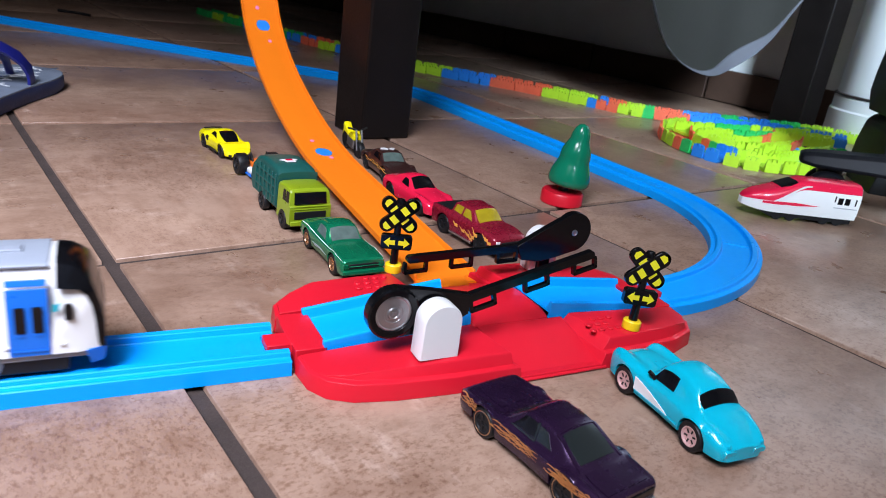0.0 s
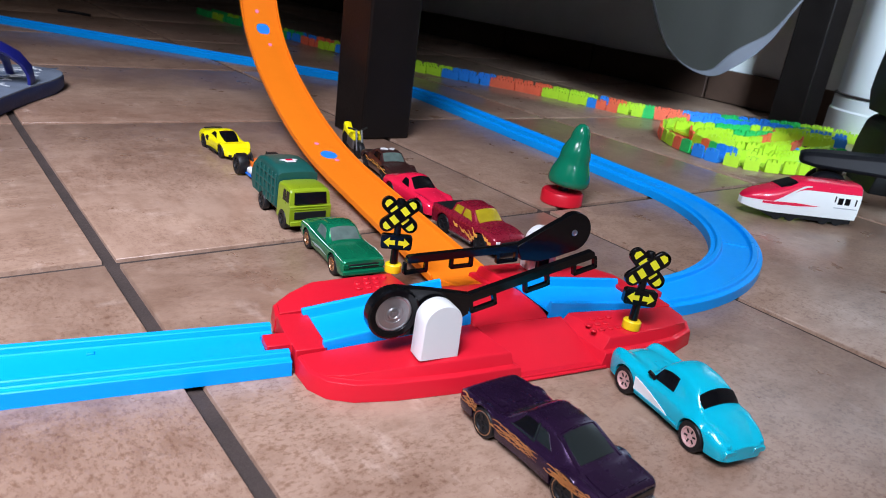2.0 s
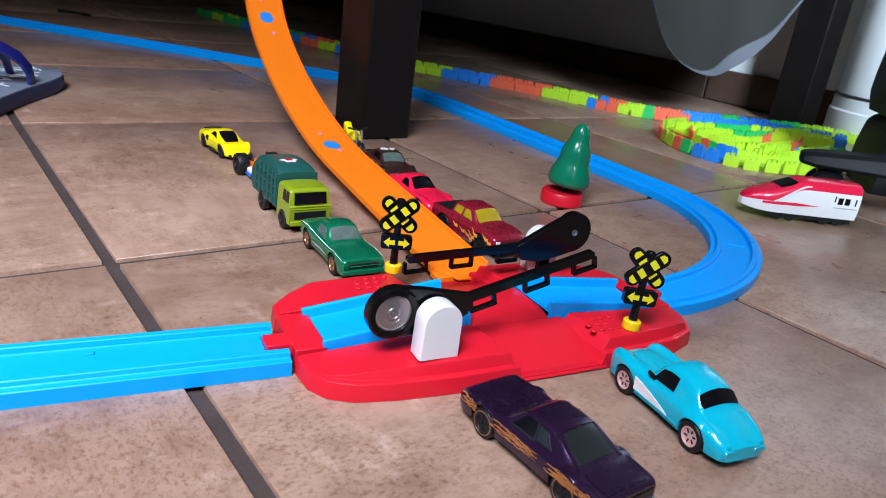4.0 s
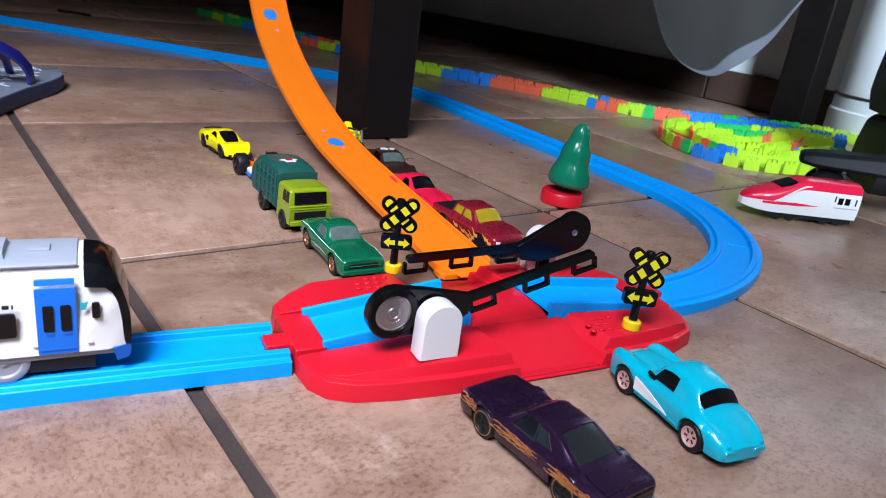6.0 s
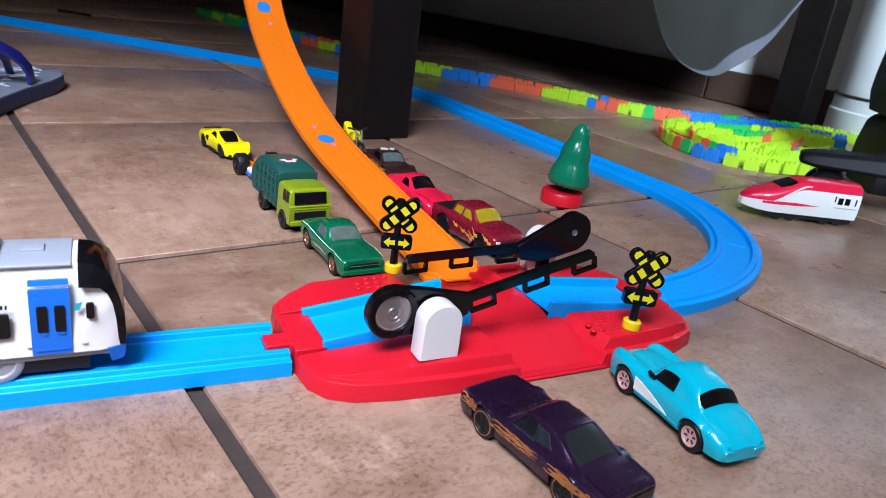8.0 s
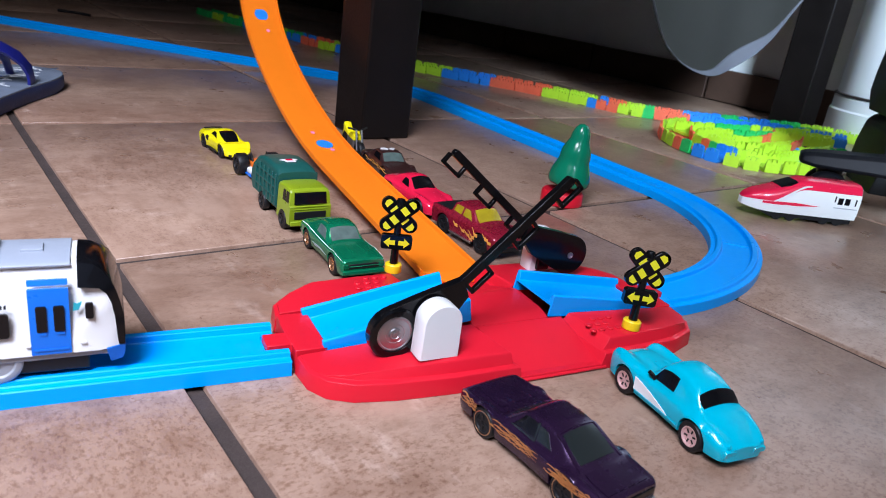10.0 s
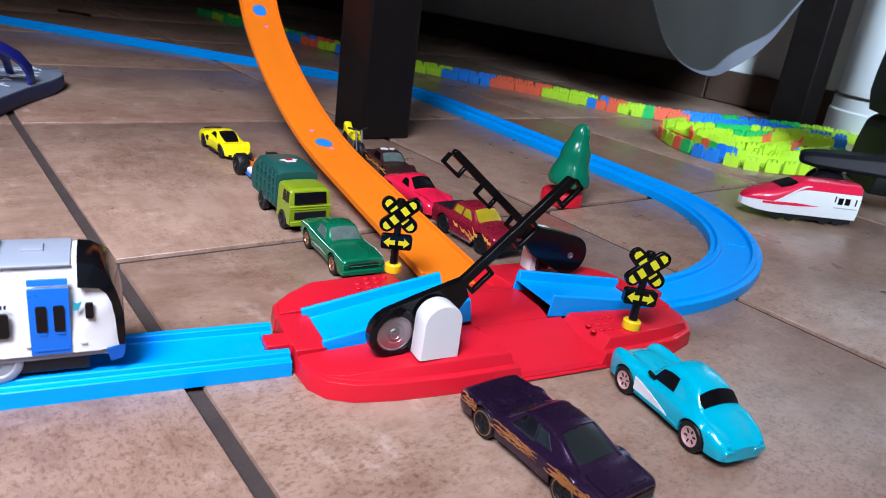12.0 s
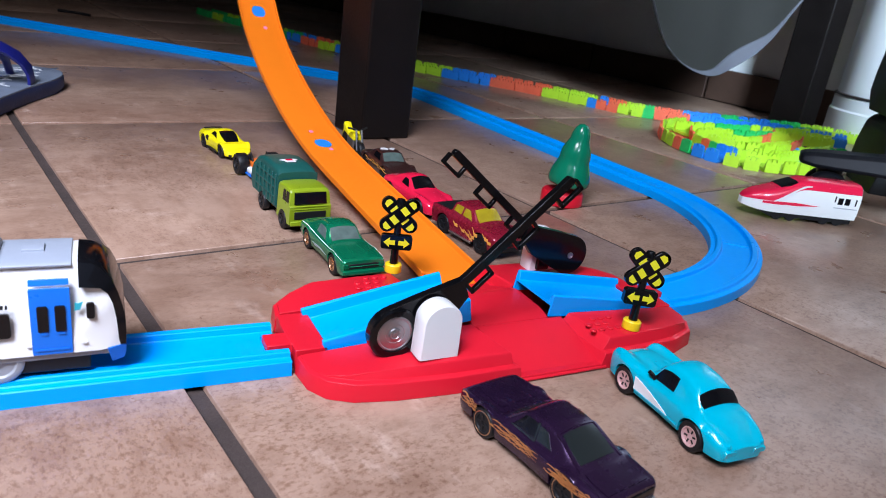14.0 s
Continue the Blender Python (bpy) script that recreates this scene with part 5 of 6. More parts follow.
# ---- red and white bullet train car ----
def build_bullet():
    c = thing("toy_bullet_train", "red and white toy bullet train car on the floor", "toy train", "", pose(0.5735, -0.0868, 0, 0, 0, 146.6) @ Matrix.Scale(0.95, 4))
    L = 56

    def top(x):
        if x < 8:
            return 41.5 if x < -2 else 41.5 - 0.03 * (x + 2) ** 2
        return float(np.interp(x, (8, 18, 28, 36, 44, 50, 53.5, 55.3, 56), (38.5, 34.2, 30.0, 27.6, 25.0, 22.2, 19.8, 17.4, 14.6)))

    def half(x):
        if x < 8:
            return 16.0
        f = (x - 8) / 48.0
        return 16.0 * math.sqrt(max(0.0, 1 - (f * 0.985) ** 2.6)) + 0.2

    def section(x, grow=0.0, a0=0, a1=180, n=16):
        """Upper part of the car's cross-section, from flank to flank."""
        h, zt = half(x) + grow, top(x) + grow
        zm = 17.0
        out = []
        for k in range(n + 1):
            a = radians(a0 + (a1 - a0) * k / n)
            ca, sa = math.cos(a), math.sin(a)
            out.append((x, h * math.copysign(abs(ca) ** 0.45, ca), zm + (zt - zm) * abs(sa) ** 0.62))
        return out

    xs = [-56, -50, -40, -30, -20, -10, -2, 4, 8, 13, 18, 23, 28, 33, 38, 43, 47, 50.5, 53, 55, 56]
    rings = []
    for x in xs:
        s = section(x)
        h = half(x)
        lift = 0 if x < 30 else 3.0 * ((x - 30) / 26.0) ** 2
        rings.append(s + [(x, -h * 0.99, 13), (x, -h * 0.93, 7.5 + lift), (x, h * 0.93, 7.5 + lift), (x, h * 0.99, 13)])
    part("body", loft(rings), M_P_WHITE, c, "glossy white body shell", angle=32)

    def skin(x0, x1, f0, f1, nm, mat, lab, grow=0.3):
        """A painted area over the roof, between two angles that vary along the car."""
        xx = [x0 + (x1 - x0) * k / 16 for k in range(17)]
        g = [section(x, grow, f0(x), f1(x), 14) for x in xx]
        inner = [section(x, grow - 0.8, f0(x), f1(x), 14) for x in xx]
        part(nm, loft([a + b[::-1] for a, b in zip(g, inner)]), mat, c, lab, angle=32)

    skin(-55.6, 8, lambda x: 29.0, lambda x: 151.0, "roof_paint", M_P_RED, "red painted roof")
    skin(8, 55.4, lambda x: max(2.0, 29.0 - 1.35 * (x - 8)), lambda x: min(178.0, 151.0 + 1.35 * (x - 8)), "nose_paint", M_P_RED, "red painted nose", 0.35)
    skin(9, 24, lambda x: 62 + 0.9 * abs(x - 16), lambda x: 118 - 0.9 * abs(x - 16), "cab_window", M_GLASS_DARK, "black cab window", 0.75)
    for s in (-1, 1):
        # swoosh on the flank
        pts = [(-16, 17.9), (6, 16.2), (27, 15.6), (40, 15.4), (40, 17.6), (27, 18.6), (8, 19.2)]
        bm = loft([[(x, s * (half(x) - 0.6), z) for x, z in pts], [(x, s * (half(x) + 0.3), z) for x, z in pts]])
        part("flank_stripe", bm, M_P_RED, c, "red flank stripe")
        sweep_line = []
        for k in range(13):
            x = 30 - 34 * k / 12
            z = 18.5 + 17.5 * (1 - (1 - k / 12) ** 2) * min(1.0, (top(x) - 17) / 24.5)
            f = min(0.999, (z - 17) / (top(x) - 17))
            a = math.asin(f ** (1 / 0.62))
            sweep_line.append((x, (half(x) + 0.55) * math.cos(a) ** 0.45, z, 0.5 + 0.9 * math.sin(math.pi * k / 12)))
        rings = [[(x, s * (y + d), z + e * w) for d, e in ((-0.9, -1), (0.1, -1), (0.1, 1), (-0.9, 1))] for x, y, z, w in sweep_line]
        part("white_sweep", loft(rings), M_P_WHITE, c, "white curved line beside the cab")
        for x0, x1, z0, z1 in ((-38, -33, 22, 28.5), (-45, -40, 22, 28.5), (-30.5, -29.3, 24, 30), (-52, -50.6, 22, 28.5)):
            part("side_window", box(x0, s * 15.9 - 0.5, z0, x1, s * 15.9 + 0.5, z1), M_GLASS_DARK, c, bevel=0.3)
        part("side_groove", box(-54, s * 16.0 - 0.3, 18.2, -30, s * 16.0 + 0.25, 18.9), M_WHEELGREY, c)
        for x in (-40, -26, 8, 22):
            b = y_disc(x, 5.0, 0, 0, [(5.0, 9.0), (5.0, 13), (4.2, 13.6), (0.1, 13.6)] if s < 0 else [(5.0, -13.0), (5.0, -9), (0.1, -9)], 22)
            part("wheel", b, M_CHASSIS, c)
    part("underframe", hull([(-54, 2.8), (30, 2.8), (42, 8), (-54, 8)], lambda x, z: 12.5, 0, 90), M_CHASSIS, c, "black underframe", bevel=0.5)


build_bullet()


# ---- little tree ----
def build_tree():
    c = thing("toy_tree", "glossy green plastic toy tree on a red foot", "toy tree", "", pose(0.3655, 0.0125, 0))
    M_TG = material("glossy_green_plastic", (0.003, 0.17, 0.085), 0.16, var=0.06)
    part("crown", lathe([(0.1, 16.6), (12, 16.2), (16.2, 17.0), (17.9, 19.4), (18.0, 23), (16.6, 29), (14.2, 35), (12.9, 39), (13.0, 42.5), (12.0, 48), (9.8, 53), (8.2, 56.5), (8.0, 60), (6.7, 64), (5.6, 66.6), (3.6, 68.8), (0.1, 69.8)], 40), M_TG, c, angle=70).matrix_basis = pose(0.001, -0.0008, 0, 3.0, 3.6, 0)
    part("trunk", lathe([(4.6, 9), (4.2, 18)], 18), M_CHASSIS, c)
    part("foot", lathe([(17.6, 0), (18.2, 0.8), (18.0, 9.2), (16.8, 10.8), (3, 11.2), (0.1, 11.2)], 40), M_RED, c, "round red plastic foot")


build_tree()

# ---- sandal ----
def build_sandal():
    c = thing("flip_flop", "navy flip-flop with a grey patterned footbed", "sandal", "", pose(-0.013, 0.440, 0, 0, 0, 62))
    M_NAVY = material("navy_foam_rubber", (0.016, 0.034, 0.12), 0.6, var=0.2, bump=0.3)
    M_BED = material("grey_printed_footbed", (0.15, 0.18, 0.23), 0.65, var=0.5, scale=35, bump=0.3)
    M_STRAP = material("dark_blue_strap_rubber", (0.014, 0.018, 0.20), 0.35)
    M_LINE = material("pale_print_lines", (0.70, 0.73, 0.75), 0.6)

    def outline(k):
        out = []
        for i in range(40):
            a = 2 * math.pi * i / 40
            x = 125 * math.copysign(abs(math.cos(a)) ** 0.45, math.cos(a))
            w = 47 - 7 * math.exp(-((x + 15) / 45.0) ** 2) - (4 if x < -40 else 0)
            out.append((x * k, w * math.copysign(abs(math.sin(a)) ** 0.7, math.sin(a)) * k))
        return out

    part("sole", loft([[(x * s, y * s, z) for x, y in outline(1)] for s, z in ((0.975, 0), (1, 2.5), (1, 12.5), (0.985, 14.2))]), M_NAVY, c, angle=50)
    part("footbed", slab(outline(0.985), 13.9, 16.0), M_BED, c, "grey footbed with pale lines", bevel=0.6)
    rng = random.Random(2)
    M_DUSK = material("slate_blue_print_lines", (0.09, 0.12, 0.17), 0.65, var=0.3)
    for k in range(30):
        # long streaks across the footbed, and a few pale crossing ones
        cross = k % 5 == 4
        x, y = -100 + 7.2 * k + rng.uniform(-3, 3), rng.uniform(-17, 17)
        ang = radians(rng.uniform(46, 60) if cross else rng.uniform(-32, -22))
        ln, w = (rng.uniform(16, 24), 1.3) if cross else (rng.uniform(20, 28), rng.uniform(1.4, 3.0))
        dx, dy = math.cos(ang), math.sin(ang)
        quad = [(x + dx * ln * e + dy * w * q * f, y + dy * ln * e - dx * w * q * f) for e, q, f in ((-1, -1, 1), (-1, 1, 1), (1, 1, 0.5), (1, -1, 0.5))]
        part("print_line", slab(quad, 15.8, 16.2 + 0.015 * k), M_LINE if cross or k % 2 else M_DUSK, c)
    # strap: from the near edge up and over to the far edge, with the toe post
    def band(pts, w0, w1):
        rings = []
        n = len(pts)
        for i, p in enumerate(pts):
            p = Vector(p)
            d = (Vector(pts[min(i + 1, n - 1)]) - Vector(pts[max(i - 1, 0)])).normalized()
            side = Vector((1, 0.1, 0)) - d * d.dot(Vector((1, 0.1, 0)))
            side.normalize()
            nr = d.cross(side)
            w = w0 + (w1 - w0) * math.sin(math.pi * i / (n - 1))
            rings.append([p - side * w - nr * 1.6, p + side * w - nr * 1.6, p + side * w * 0.8 + nr * 2.0, p - side * w * 0.8 + nr * 2.0])
        return loft(rings)

    arch = [(14, -36, 12), (15, -37.5, 20), (14, -36, 30), (8, -31, 41), (-2, -21, 51), (-12, -8, 58), (-16, 6, 58), (-12, 22, 51), (0, 34, 38), (8, 39, 24), (10, 38, 12)]
    part("strap", band(arch, 6, 15), M_STRAP, c, "dark blue rubber strap", bevel=0.8)
    part("toe_post", tube([(62, 0, 15), (48, -2, 32), (24, -4, 47), (0, -5, 54)], 4.0), M_STRAP, c)


build_sandal()

# ---- bendy track of coloured links ----
LINK = {
    "lime": material("lime_link_plastic", (0.44, 0.70, 0.03), 0.4),
    "green": material("green_link_plastic", (0.02, 0.46, 0.10), 0.4),
    "blue": material("blue_link_plastic", (0.02, 0.22, 0.72), 0.4),
    "orange": material("coral_link_plastic", (0.78, 0.13, 0.06), 0.4),
}


def link_bm():
    """One link: a low floor with upright combed sides, moulded in one."""
    rings = []
    for x, h in ((-8.8, 12.6), (-8.4, 12.8), (-8.2, 15.6), (-4.0, 16.6), (-3.8, 13.2), (-2.2, 13.2), (-2.0, 17.0), (2.0, 17.0), (2.2, 13.2), (3.8, 13.2), (4.0, 16.6), (8.2, 15.6), (8.4, 12.8), (8.8, 12.6)):
        rings.append([(x, -22.4, 0.4), (x, 22.4, 0.4), (x, 22.2, h), (x, 19.4, h), (x, 19.2, 4.0), (x, -19.2, 4.0), (x, -19.4, h), (x, -22.2, h)])
    return loft(rings)


def bendy(points, colors, seed, z=0.0, runs=()):
    t = thing("bendy_track", "bendy toy track of lime, blue, green and coral links", "toy track", "bendy tracks")
    pts = [Vector((x, y, 0)) for x, y in points]
    fine = []
    for i in range(len(pts) - 1):
        p0, p1, p2, p3 = pts[max(i - 1, 0)], pts[i], pts[i + 1], pts[min(i + 2, len(pts) - 1)]
        for k in range(24):
            u = k / 24.0
            fine.append(0.5 * ((2 * p1) + (p2 - p0) * u + (2 * p0 - 5 * p1 + 4 * p2 - p3) * u * u + (3 * p1 - p0 - 3 * p2 + p3) * u ** 3))
    step, acc, last, k = 0.0178, 0.0, fine[0], 0
    rng = random.Random(seed)
    masters = {}
    seq = [name for name, count in runs for _ in range(count)]
    while len(seq) < 400:
        cname = rng.choice(colors)
        seq += [cname] * rng.choice((2, 3, 4, 6))
    for a, b in zip(fine, fine[1:]):
        d = (b - a).length
        acc += d
        if acc >= step:
            acc -= step
            cname = seq[k]
            if cname not in masters:
                o = masters[cname] = part("track_link", link_bm(), LINK[cname], t, cname + " plastic link")
            else:
                o = new("track_link", masters[cname].data)
                o.parent = t
                o["label"] = cname + " plastic link"
            o.matrix_basis = pose(b.x, b.y, z, rng.uniform(-2, 2), rng.uniform(-2, 2), math.degrees(math.atan2(b.y - a.y, b.x - a.x)) + rng.uniform(-3, 3))
            k += 1


bendy([(0.60, 1.60), (0.62, 1.35), (0.655, 1.05), (0.69, 0.82), (0.75, 0.66), (0.81, 0.56), (0.85, 0.45), (0.88, 0.36), (0.95, 0.285), (1.05, 0.235), (1.14, 0.175), (1.19, 0.10), (1.2, -0.05)],
      ("lime", "green", "blue", "orange"), 5, 0.0,
      (("green", 5), ("lime", 4), ("green", 6), ("blue", 4), ("lime", 3), ("green", 4), ("blue", 3), ("orange", 4), ("lime", 3), ("blue", 4), ("orange", 4), ("lime", 8), ("blue", 5), ("orange", 6), ("lime", 5), ("blue", 1), ("orange", 2),
       ("lime", 2), ("green", 1), ("orange", 3), ("blue", 4), ("green", 2), ("blue", 3), ("green", 3), ("lime", 6), ("orange", 5), ("green", 5), ("blue", 2)))
bendy([(0.90, 0.235), (0.83, 0.225), (0.77, 0.185), (0.735, 0.125), (0.735, 0.07), (0.775, 0.035), (0.83, 0.03), (0.90, 0.05), (0.97, 0.03)], ("lime", "lime", "lime", "blue", "green", "orange"), 9, 0.0,
      (("lime", 4), ("orange", 4), ("lime", 2), ("orange", 1), ("green", 1), ("blue", 2), ("lime", 8), ("blue", 2), ("lime", 2), ("green", 3)))
bendy([(0.80, 0.16), (0.815, 0.115), (0.86, 0.10), (0.93, 0.115), (1.0, 0.14), (1.07, 0.13)], ("lime", "lime", "lime", "orange"), 23, 0.003)
bendy([(0.79, 0.195), (0.84, 0.185), (0.90, 0.165), (0.96, 0.15), (1.02, 0.10)], ("orange", "lime", "lime", "lime", "green"), 12, 0.005)
bendy([(0.775, 0.095), (0.82, 0.075), (0.88, 0.075), (0.95, 0.08)], ("lime", "lime", "blue"), 41, 0.002)
bendy([(0.93, 0.20), (0.99, 0.205), (1.06, 0.18), (1.11, 0.10)], ("blue", "green", "orange", "lime"), 31, 0.0)


# ---- behind the toys ----
def build_cloth():
    """The rounded corner of a grey cover that hangs from the table."""
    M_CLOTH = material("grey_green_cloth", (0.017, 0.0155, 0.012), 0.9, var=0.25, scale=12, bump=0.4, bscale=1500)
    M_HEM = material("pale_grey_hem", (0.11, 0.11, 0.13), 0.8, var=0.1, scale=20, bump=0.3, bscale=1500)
    c = thing("table_cover", "grey cloth cover hanging with a pale hem", "cloth")
    cols, rows = 44, 22

    def edge(f):
        x = f * 2 - 1
        return min(0.25, 0.078 + 0.30 * abs(x + 0.02) ** 2.1 * (1.15 if x < 0 else 0.86))

    def place(f, z, off=0.0):
        x = 0.72 + 0.50 * f
        y = 0.345 - 0.10 * f + 0.010 * math.sin(9 * f + 2.2 * z * 4) * min(1, (0.75 - z)) + 0.005 * math.sin(23 * f + 3 * z)
        return Vector((x, y + off, z))

    def sheet(lo, hi, off):
        r = []
        for i in range(cols + 1):
            f = i / cols
            r.append([place(f, lo(f) + (hi(f) - lo(f)) * k / rows, off) for k in range(rows + 1)] + [place(f, lo(f) + (hi(f) - lo(f)) * k / rows, off + 0.003) for k in range(rows, -1, -1)])
        return loft(r)

    # unseen drops at front, side and back, added to shade under the table
    for nm, x0, y0, x1, y1 in (("front_drop", 0.262, 0.192, 0.74, 0.192), ("side_drop", 0.262, 0.196, 0.262, 1.85), ("back_drop", 0.266, 1.852, 1.284, 1.852)):
        n = 40
        d = Vector((x1 - x0, y1 - y0, 0))
        nr = Vector((-d.y, d.x, 0)).normalized()
        rings = []
        for i in range(n + 1):
            p = Vector((x0, y0, 0)) + d * i / n
            w = 0.010 * math.sin(i * 0.9) + 0.006 * math.sin(i * 2.3)
            rings.append([p + nr * (w * (0.75 - z) * 1.6) + Vector((0, 0, z)) + nr * t for z, t in ((0.40, 0), (0.55, 0), (0.752, 0), (0.752, 0.003), (0.55, 0.003), (0.40, 0.003))])
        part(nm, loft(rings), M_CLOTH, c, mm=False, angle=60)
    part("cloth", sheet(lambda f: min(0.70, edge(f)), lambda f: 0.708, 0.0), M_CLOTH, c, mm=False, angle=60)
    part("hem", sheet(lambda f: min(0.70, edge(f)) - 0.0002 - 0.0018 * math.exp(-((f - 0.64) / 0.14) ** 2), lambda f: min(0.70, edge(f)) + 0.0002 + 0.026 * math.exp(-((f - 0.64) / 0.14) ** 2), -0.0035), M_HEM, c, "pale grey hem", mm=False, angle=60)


build_cloth()


def build_column():
    """A white round pillar foot at the wall."""
    c = thing("wall_pillar", "white painted round pillar with a ringed foot", "pillar", kind="structure", m=pose(1.315, 0.105, 0))
    part("shaft", lathe([(0.118, 0.07), (0.118, 1.6), (0.118, CEIL)], 40), M_WALL, c, mm=False)
    part("foot", lathe([(0.124, 0), (0.124, 0.044), (0.121, 0.047), (0.121, 0.066), (0.118, 0.069), (0.1, 0.07)], 40), M_WALL, c, mm=False)
    part("seam", lathe([(0.1185, 0.0685), (0.1225, 0.0695), (0.1225, 0.0715), (0.1185, 0.0725)], 40), M_GROUT, c, "dark seam", mm=False)


build_column()


def build_chair():
    c = thing("office_chair", "black five-armed office chair base on casters", "chair", m=pose(0.775, -0.315, 0, 0, 0, 0))
    M_NYLON = material("black_nylon", (0.005, 0.0055, 0.008), 0.5, var=0.2, spec=0.3)
    for k in range(5):
        a = 118 + 72 * k
        r = [[(x * math.cos(radians(a)) - y * math.sin(radians(a)), x * math.sin(radians(a)) + y * math.cos(radians(a)), z) for y, z in ((-w, zb), (w, zb), (w * 0.7, zt), (-w * 0.7, zt))] for x, w, zb, zt in ((0.02, 0.03, 0.055, 0.09), (0.16, 0.026, 0.047, 0.070), (0.285, 0.022, 0.042, 0.056), (0.30, 0.016, 0.043, 0.053))]
        part("foot_arm", loft(r), M_NYLON, c, mm=False, bevel=0.004)
        for s in (-1, 1):
            b = lathe([(0.006, 0.007), (0.018, 0.008), (0.020, 0.004), (0.020, -0.004), (0.018, -0.008), (0.006, -0.007)], 22)
            b.transform(pose(0.27 * math.cos(radians(a)), 0.27 * math.sin(radians(a)), 0.020, 0, 0, a) @ Matrix.Translation((0, s * 0.013, 0)) @ pose(0, 0, 0, 90, 0, 0))
            part("caster_wheel", b, M_NYLON, c, mm=False)
        b = lathe([(0.006, 0.02), (0.012, 0.04), (0.012, 0.055)], 12)
        b.transform(pose(0.27 * math.cos(radians(a)), 0.27 * math.sin(radians(a)), 0, 0, 0, a))
        part("caster_fork", b, M_NYLON, c, mm=False)
    part("gas_lift", lathe([(0.03, 0.06), (0.03, 0.2), (0.024, 0.2), (0.024, 0.42)], 24), M_NYLON, c, mm=False)


build_chair()


def build_bag():
    """A soft black bag that leans beside the pillar."""
    M_BAG = material("black_bag_fabric", (0.0035, 0.0035, 0.004), 0.7, var=0.3, scale=40, bump=0.5, bscale=700)
    c = thing("black_bag", "soft black fabric bag standing on the floor", "bag", m=pose(0.872, -0.088, 0, 0, 0, 38) @ Matrix.Scale(0.79, 4))
    b = hull([(-0.06, 0), (0.06, 0), (0.075, 0.03), (0.07, 0.085), (0.055, 0.112), (-0.055, 0.112), (-0.07, 0.085), (-0.075, 0.03)], lambda x, z: 0.085, 0.012, 0.06, crown=0.01)
    part("lower_pocket", b, M_BAG, c, mm=False, angle=60, bevel=0.012)
    b = hull([(-0.06, 0.108), (0.06, 0.108), (0.082, 0.135), (0.08, 0.19), (0.06, 0.27), (0.0, 0.30), (-0.06, 0.27), (-0.08, 0.19), (-0.082, 0.135)], lambda x, z: 0.085, 0.012, 0.16, crown=0.01)
    part("upper_pocket", b, M_BAG, c, mm=False, angle=60, bevel=0.012)
    part("piping", tube([(-0.0865, 0.05, 0.02), (-0.088, 0.06, 0.04), (-0.083, 0.075, 0.06)], 0.004), M_P_WHITE, c, "pale piping", mm=False)


build_bag()


def build_floor_streak():
    # a short dark streak on the floor, drawn as a thin tube
    part_label = "thin dark streak on the floor"
    bm = tube([(0.212, 1.372, 0.003), (0.225, 1.360, 0.003), (0.240, 1.348, 0.003), (0.252, 1.332, 0.003), (0.262, 1.312, 0.003)], 0.003)
    solo("cable", bm, M_CHASSIS, part_label, "cable", mm=False)


build_floor_streak()

# ---- unseen ceiling light, added as fill ----
def build_fixtures():
    M_GLOW = bpy.data.materials.new("fill_panel_glow")
    M_GLOW.use_nodes = True
    g = M_GLOW.node_tree.nodes["Principled BSDF"]
    g.inputs["Emission Color"].default_value = (1, 0.96, 0.9, 1)
    g.inputs["Emission Strength"].default_value = 6
    c = thing("ceiling_light", "unseen square glowing panel, added as overhead fill", "lamp")
    part("frame", box(-0.58, -0.88, 2.44, -0.02, -0.32, 2.499), M_WALL, c, mm=False, bevel=0.004)
    part("diffuser", box(-0.54, -0.84, 2.43, -0.06, -0.36, 2.441), M_GLOW, c, mm=False)


build_fixtures()


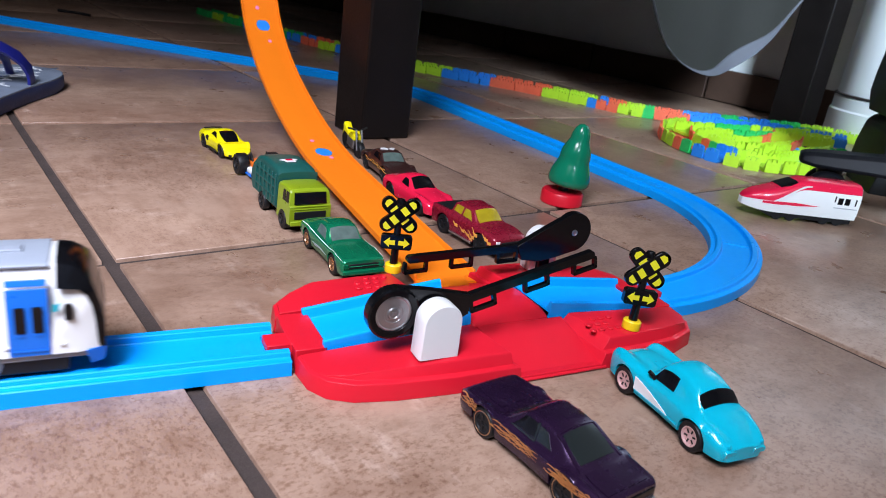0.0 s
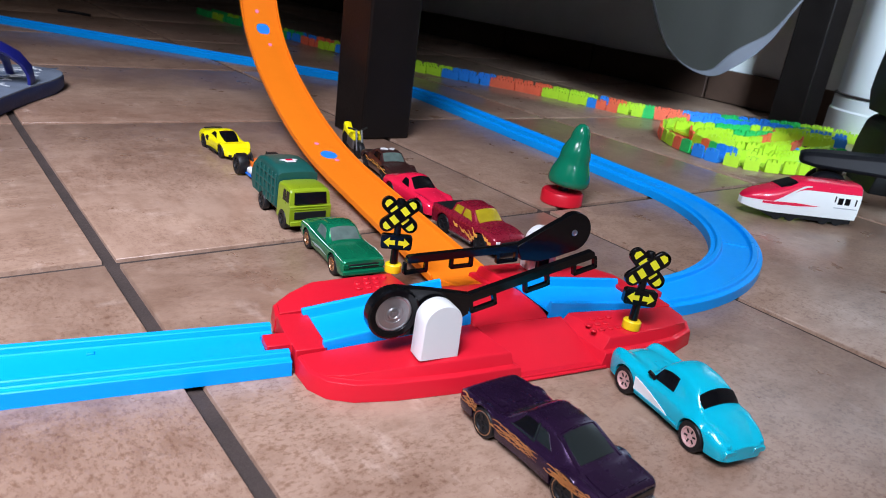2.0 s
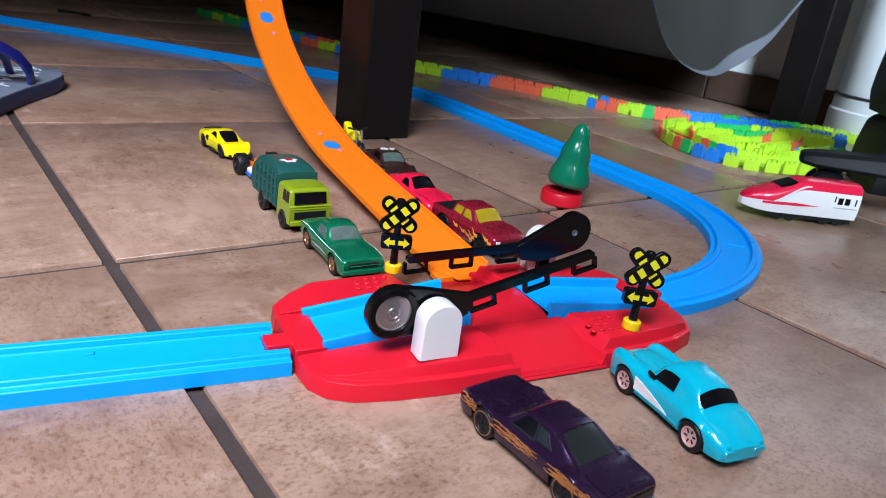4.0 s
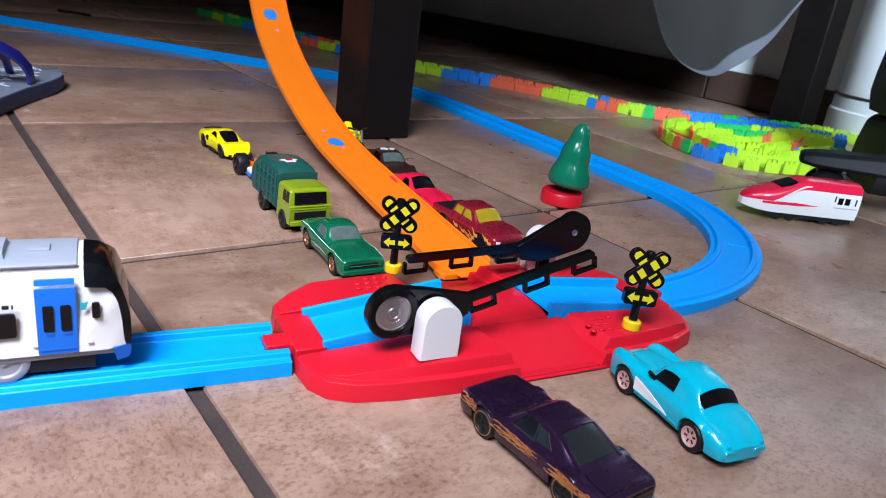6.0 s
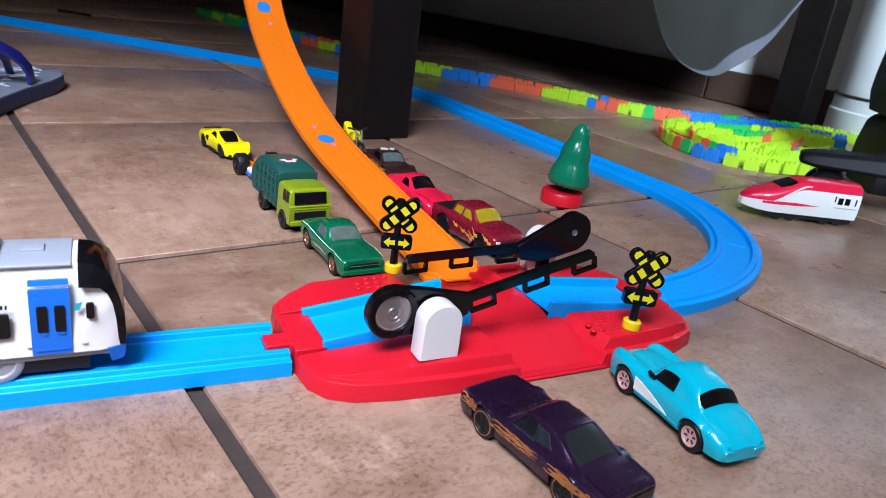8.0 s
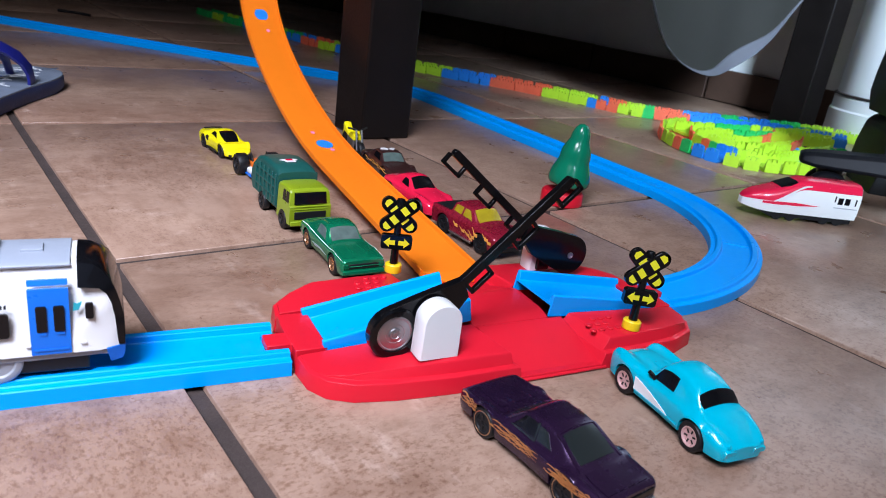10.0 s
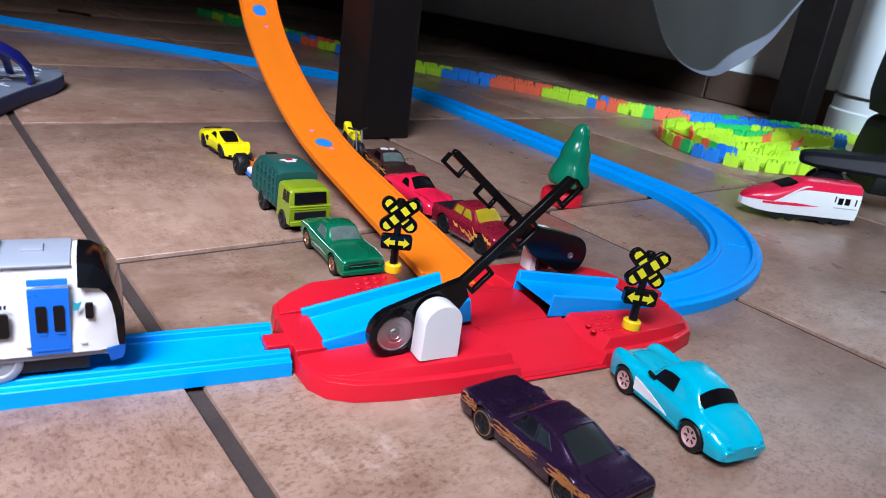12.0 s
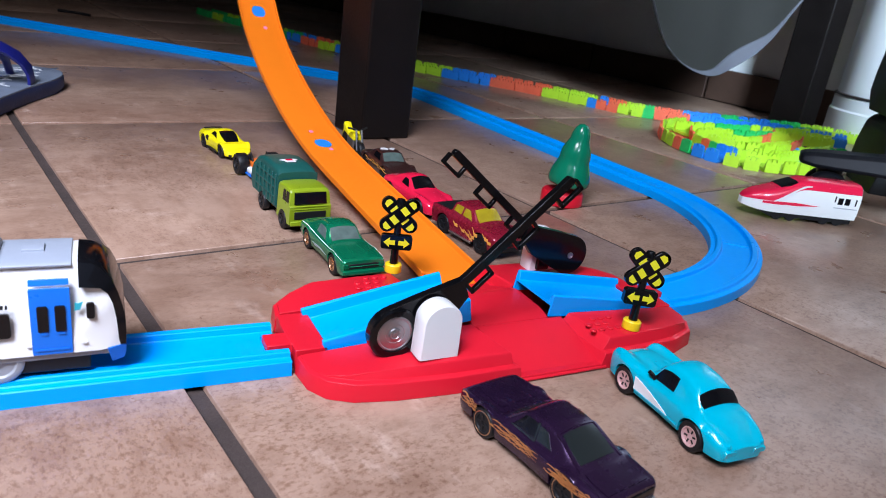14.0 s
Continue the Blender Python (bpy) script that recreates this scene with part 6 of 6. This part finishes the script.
# ---- what moves ----
def motions():
    # train: drives off to the left, comes back and settles
    rows = []
    for t, u in TRAIN_U:
        rows.append((t, trk(u, 18.5, 0)))
    walk(train, rows)
    # barrier arms and rail leaves rise between 8.9 and 9.6 s
    for k, (arm, turn) in enumerate(arms):
        low, high = ((0, 29.1), (-17.0, 24.4))[k]
        a = turn @ pose((-52.0, -48.6)[k] * MM, -29.6 * MM, (30.4, 31.6)[k] * MM)
        walk(arm, [(t, a @ pose(0, 0, 0, 0, -(low + (high - low) * f), 0)) for t, f in LIFT])
    for k, (leaf, turn) in enumerate(leaves):
        h = turn @ pose(-96 * MM, 0, 8.0 * MM)
        lo, hi = ((7.6, 10.8), (5.6, 8.6))[k]
        walk(leaf, [(t, h @ pose(0, 0, 0, 0, -(lo + (hi - lo) * f), 0)) for t, f in LIFT])
    # the orange track sways while somebody out of view holds its end
    walk(launch, [(t, OR_M @ pose(dx * MM, dy * MM, 0, 0, -pt, yw)) for t, dx, dy, pt, yw in SWAY])


LIFT = [(0.0, 0.0), (8.3, 0.0), (8.8, 0.0), (9.2, 0.5), (9.6, 1.0), (10.2, 1.0), (14.0, 1.0)]
TRAIN_U = [(0.0, -72.4), (0.1, -83.4), (0.2, -95.0), (0.3, -107.0), (0.5, -131.0), (0.9, -175.0), (1.6, -215.0), (3.2, -215.0), (3.8, -175.0), (4.3, -110.0), (4.7, -70.0), (5.0, -61.5), (5.3, -61.3), (5.5, -61.6), (6.0, -63.5),
           (6.5, -64.8), (7.0, -65.3), (7.5, -65.4), (8.2, -65.4), (10.3, -65.7), (13.0, -65.7), (14.0, -65.3)]
SWAY = [(0.0, -3.0, 5.4, -1.08, -0.90), (0.5, -0.8, 3.8, -1.39, -0.73), (1.0, 4.1, 1.2, -2.17, -0.56), (1.5, -0.9, 2.9, -1.99, -0.66), (2.0, -5.3, -3.1, -1.51, 0.19), (2.5, -3.7, -4.7, -1.04, 0.01), (3.0, 1.9, -9.0, -0.16, 0.30), (5.5, 7.7, -10.9, -0.02, 0.28), (6.0, 9.7, -13.8, 0.31, 0.23), (6.5, 13.7, -10.3, 0.60, 0.45), (7.0, 10.5, -9.6, 0.49, 0.14), (7.5, 15.7, -10.5, 1.06, 0.38), (8.0, 6.4, -2.2, 1.19, -0.12), (10.5, 1.5, -0.5, 0.12, 0.25), (11.0, -1.2, 0.4, 0.34, 0.40), (11.5, -0.8, 0.4, 0.79, 0.28), (12.0, -0.8, 0.4, 0.79, 0.28), (12.5, 0.7, -1.5, 0.55, 0.59), (13.0, -0.3, -0.0, 0.63, 0.45), (13.5, 0.7, -0.4, 0.55, 0.46), (14.0, -0.3, -0.0, 0.63, 0.45)]
motions()
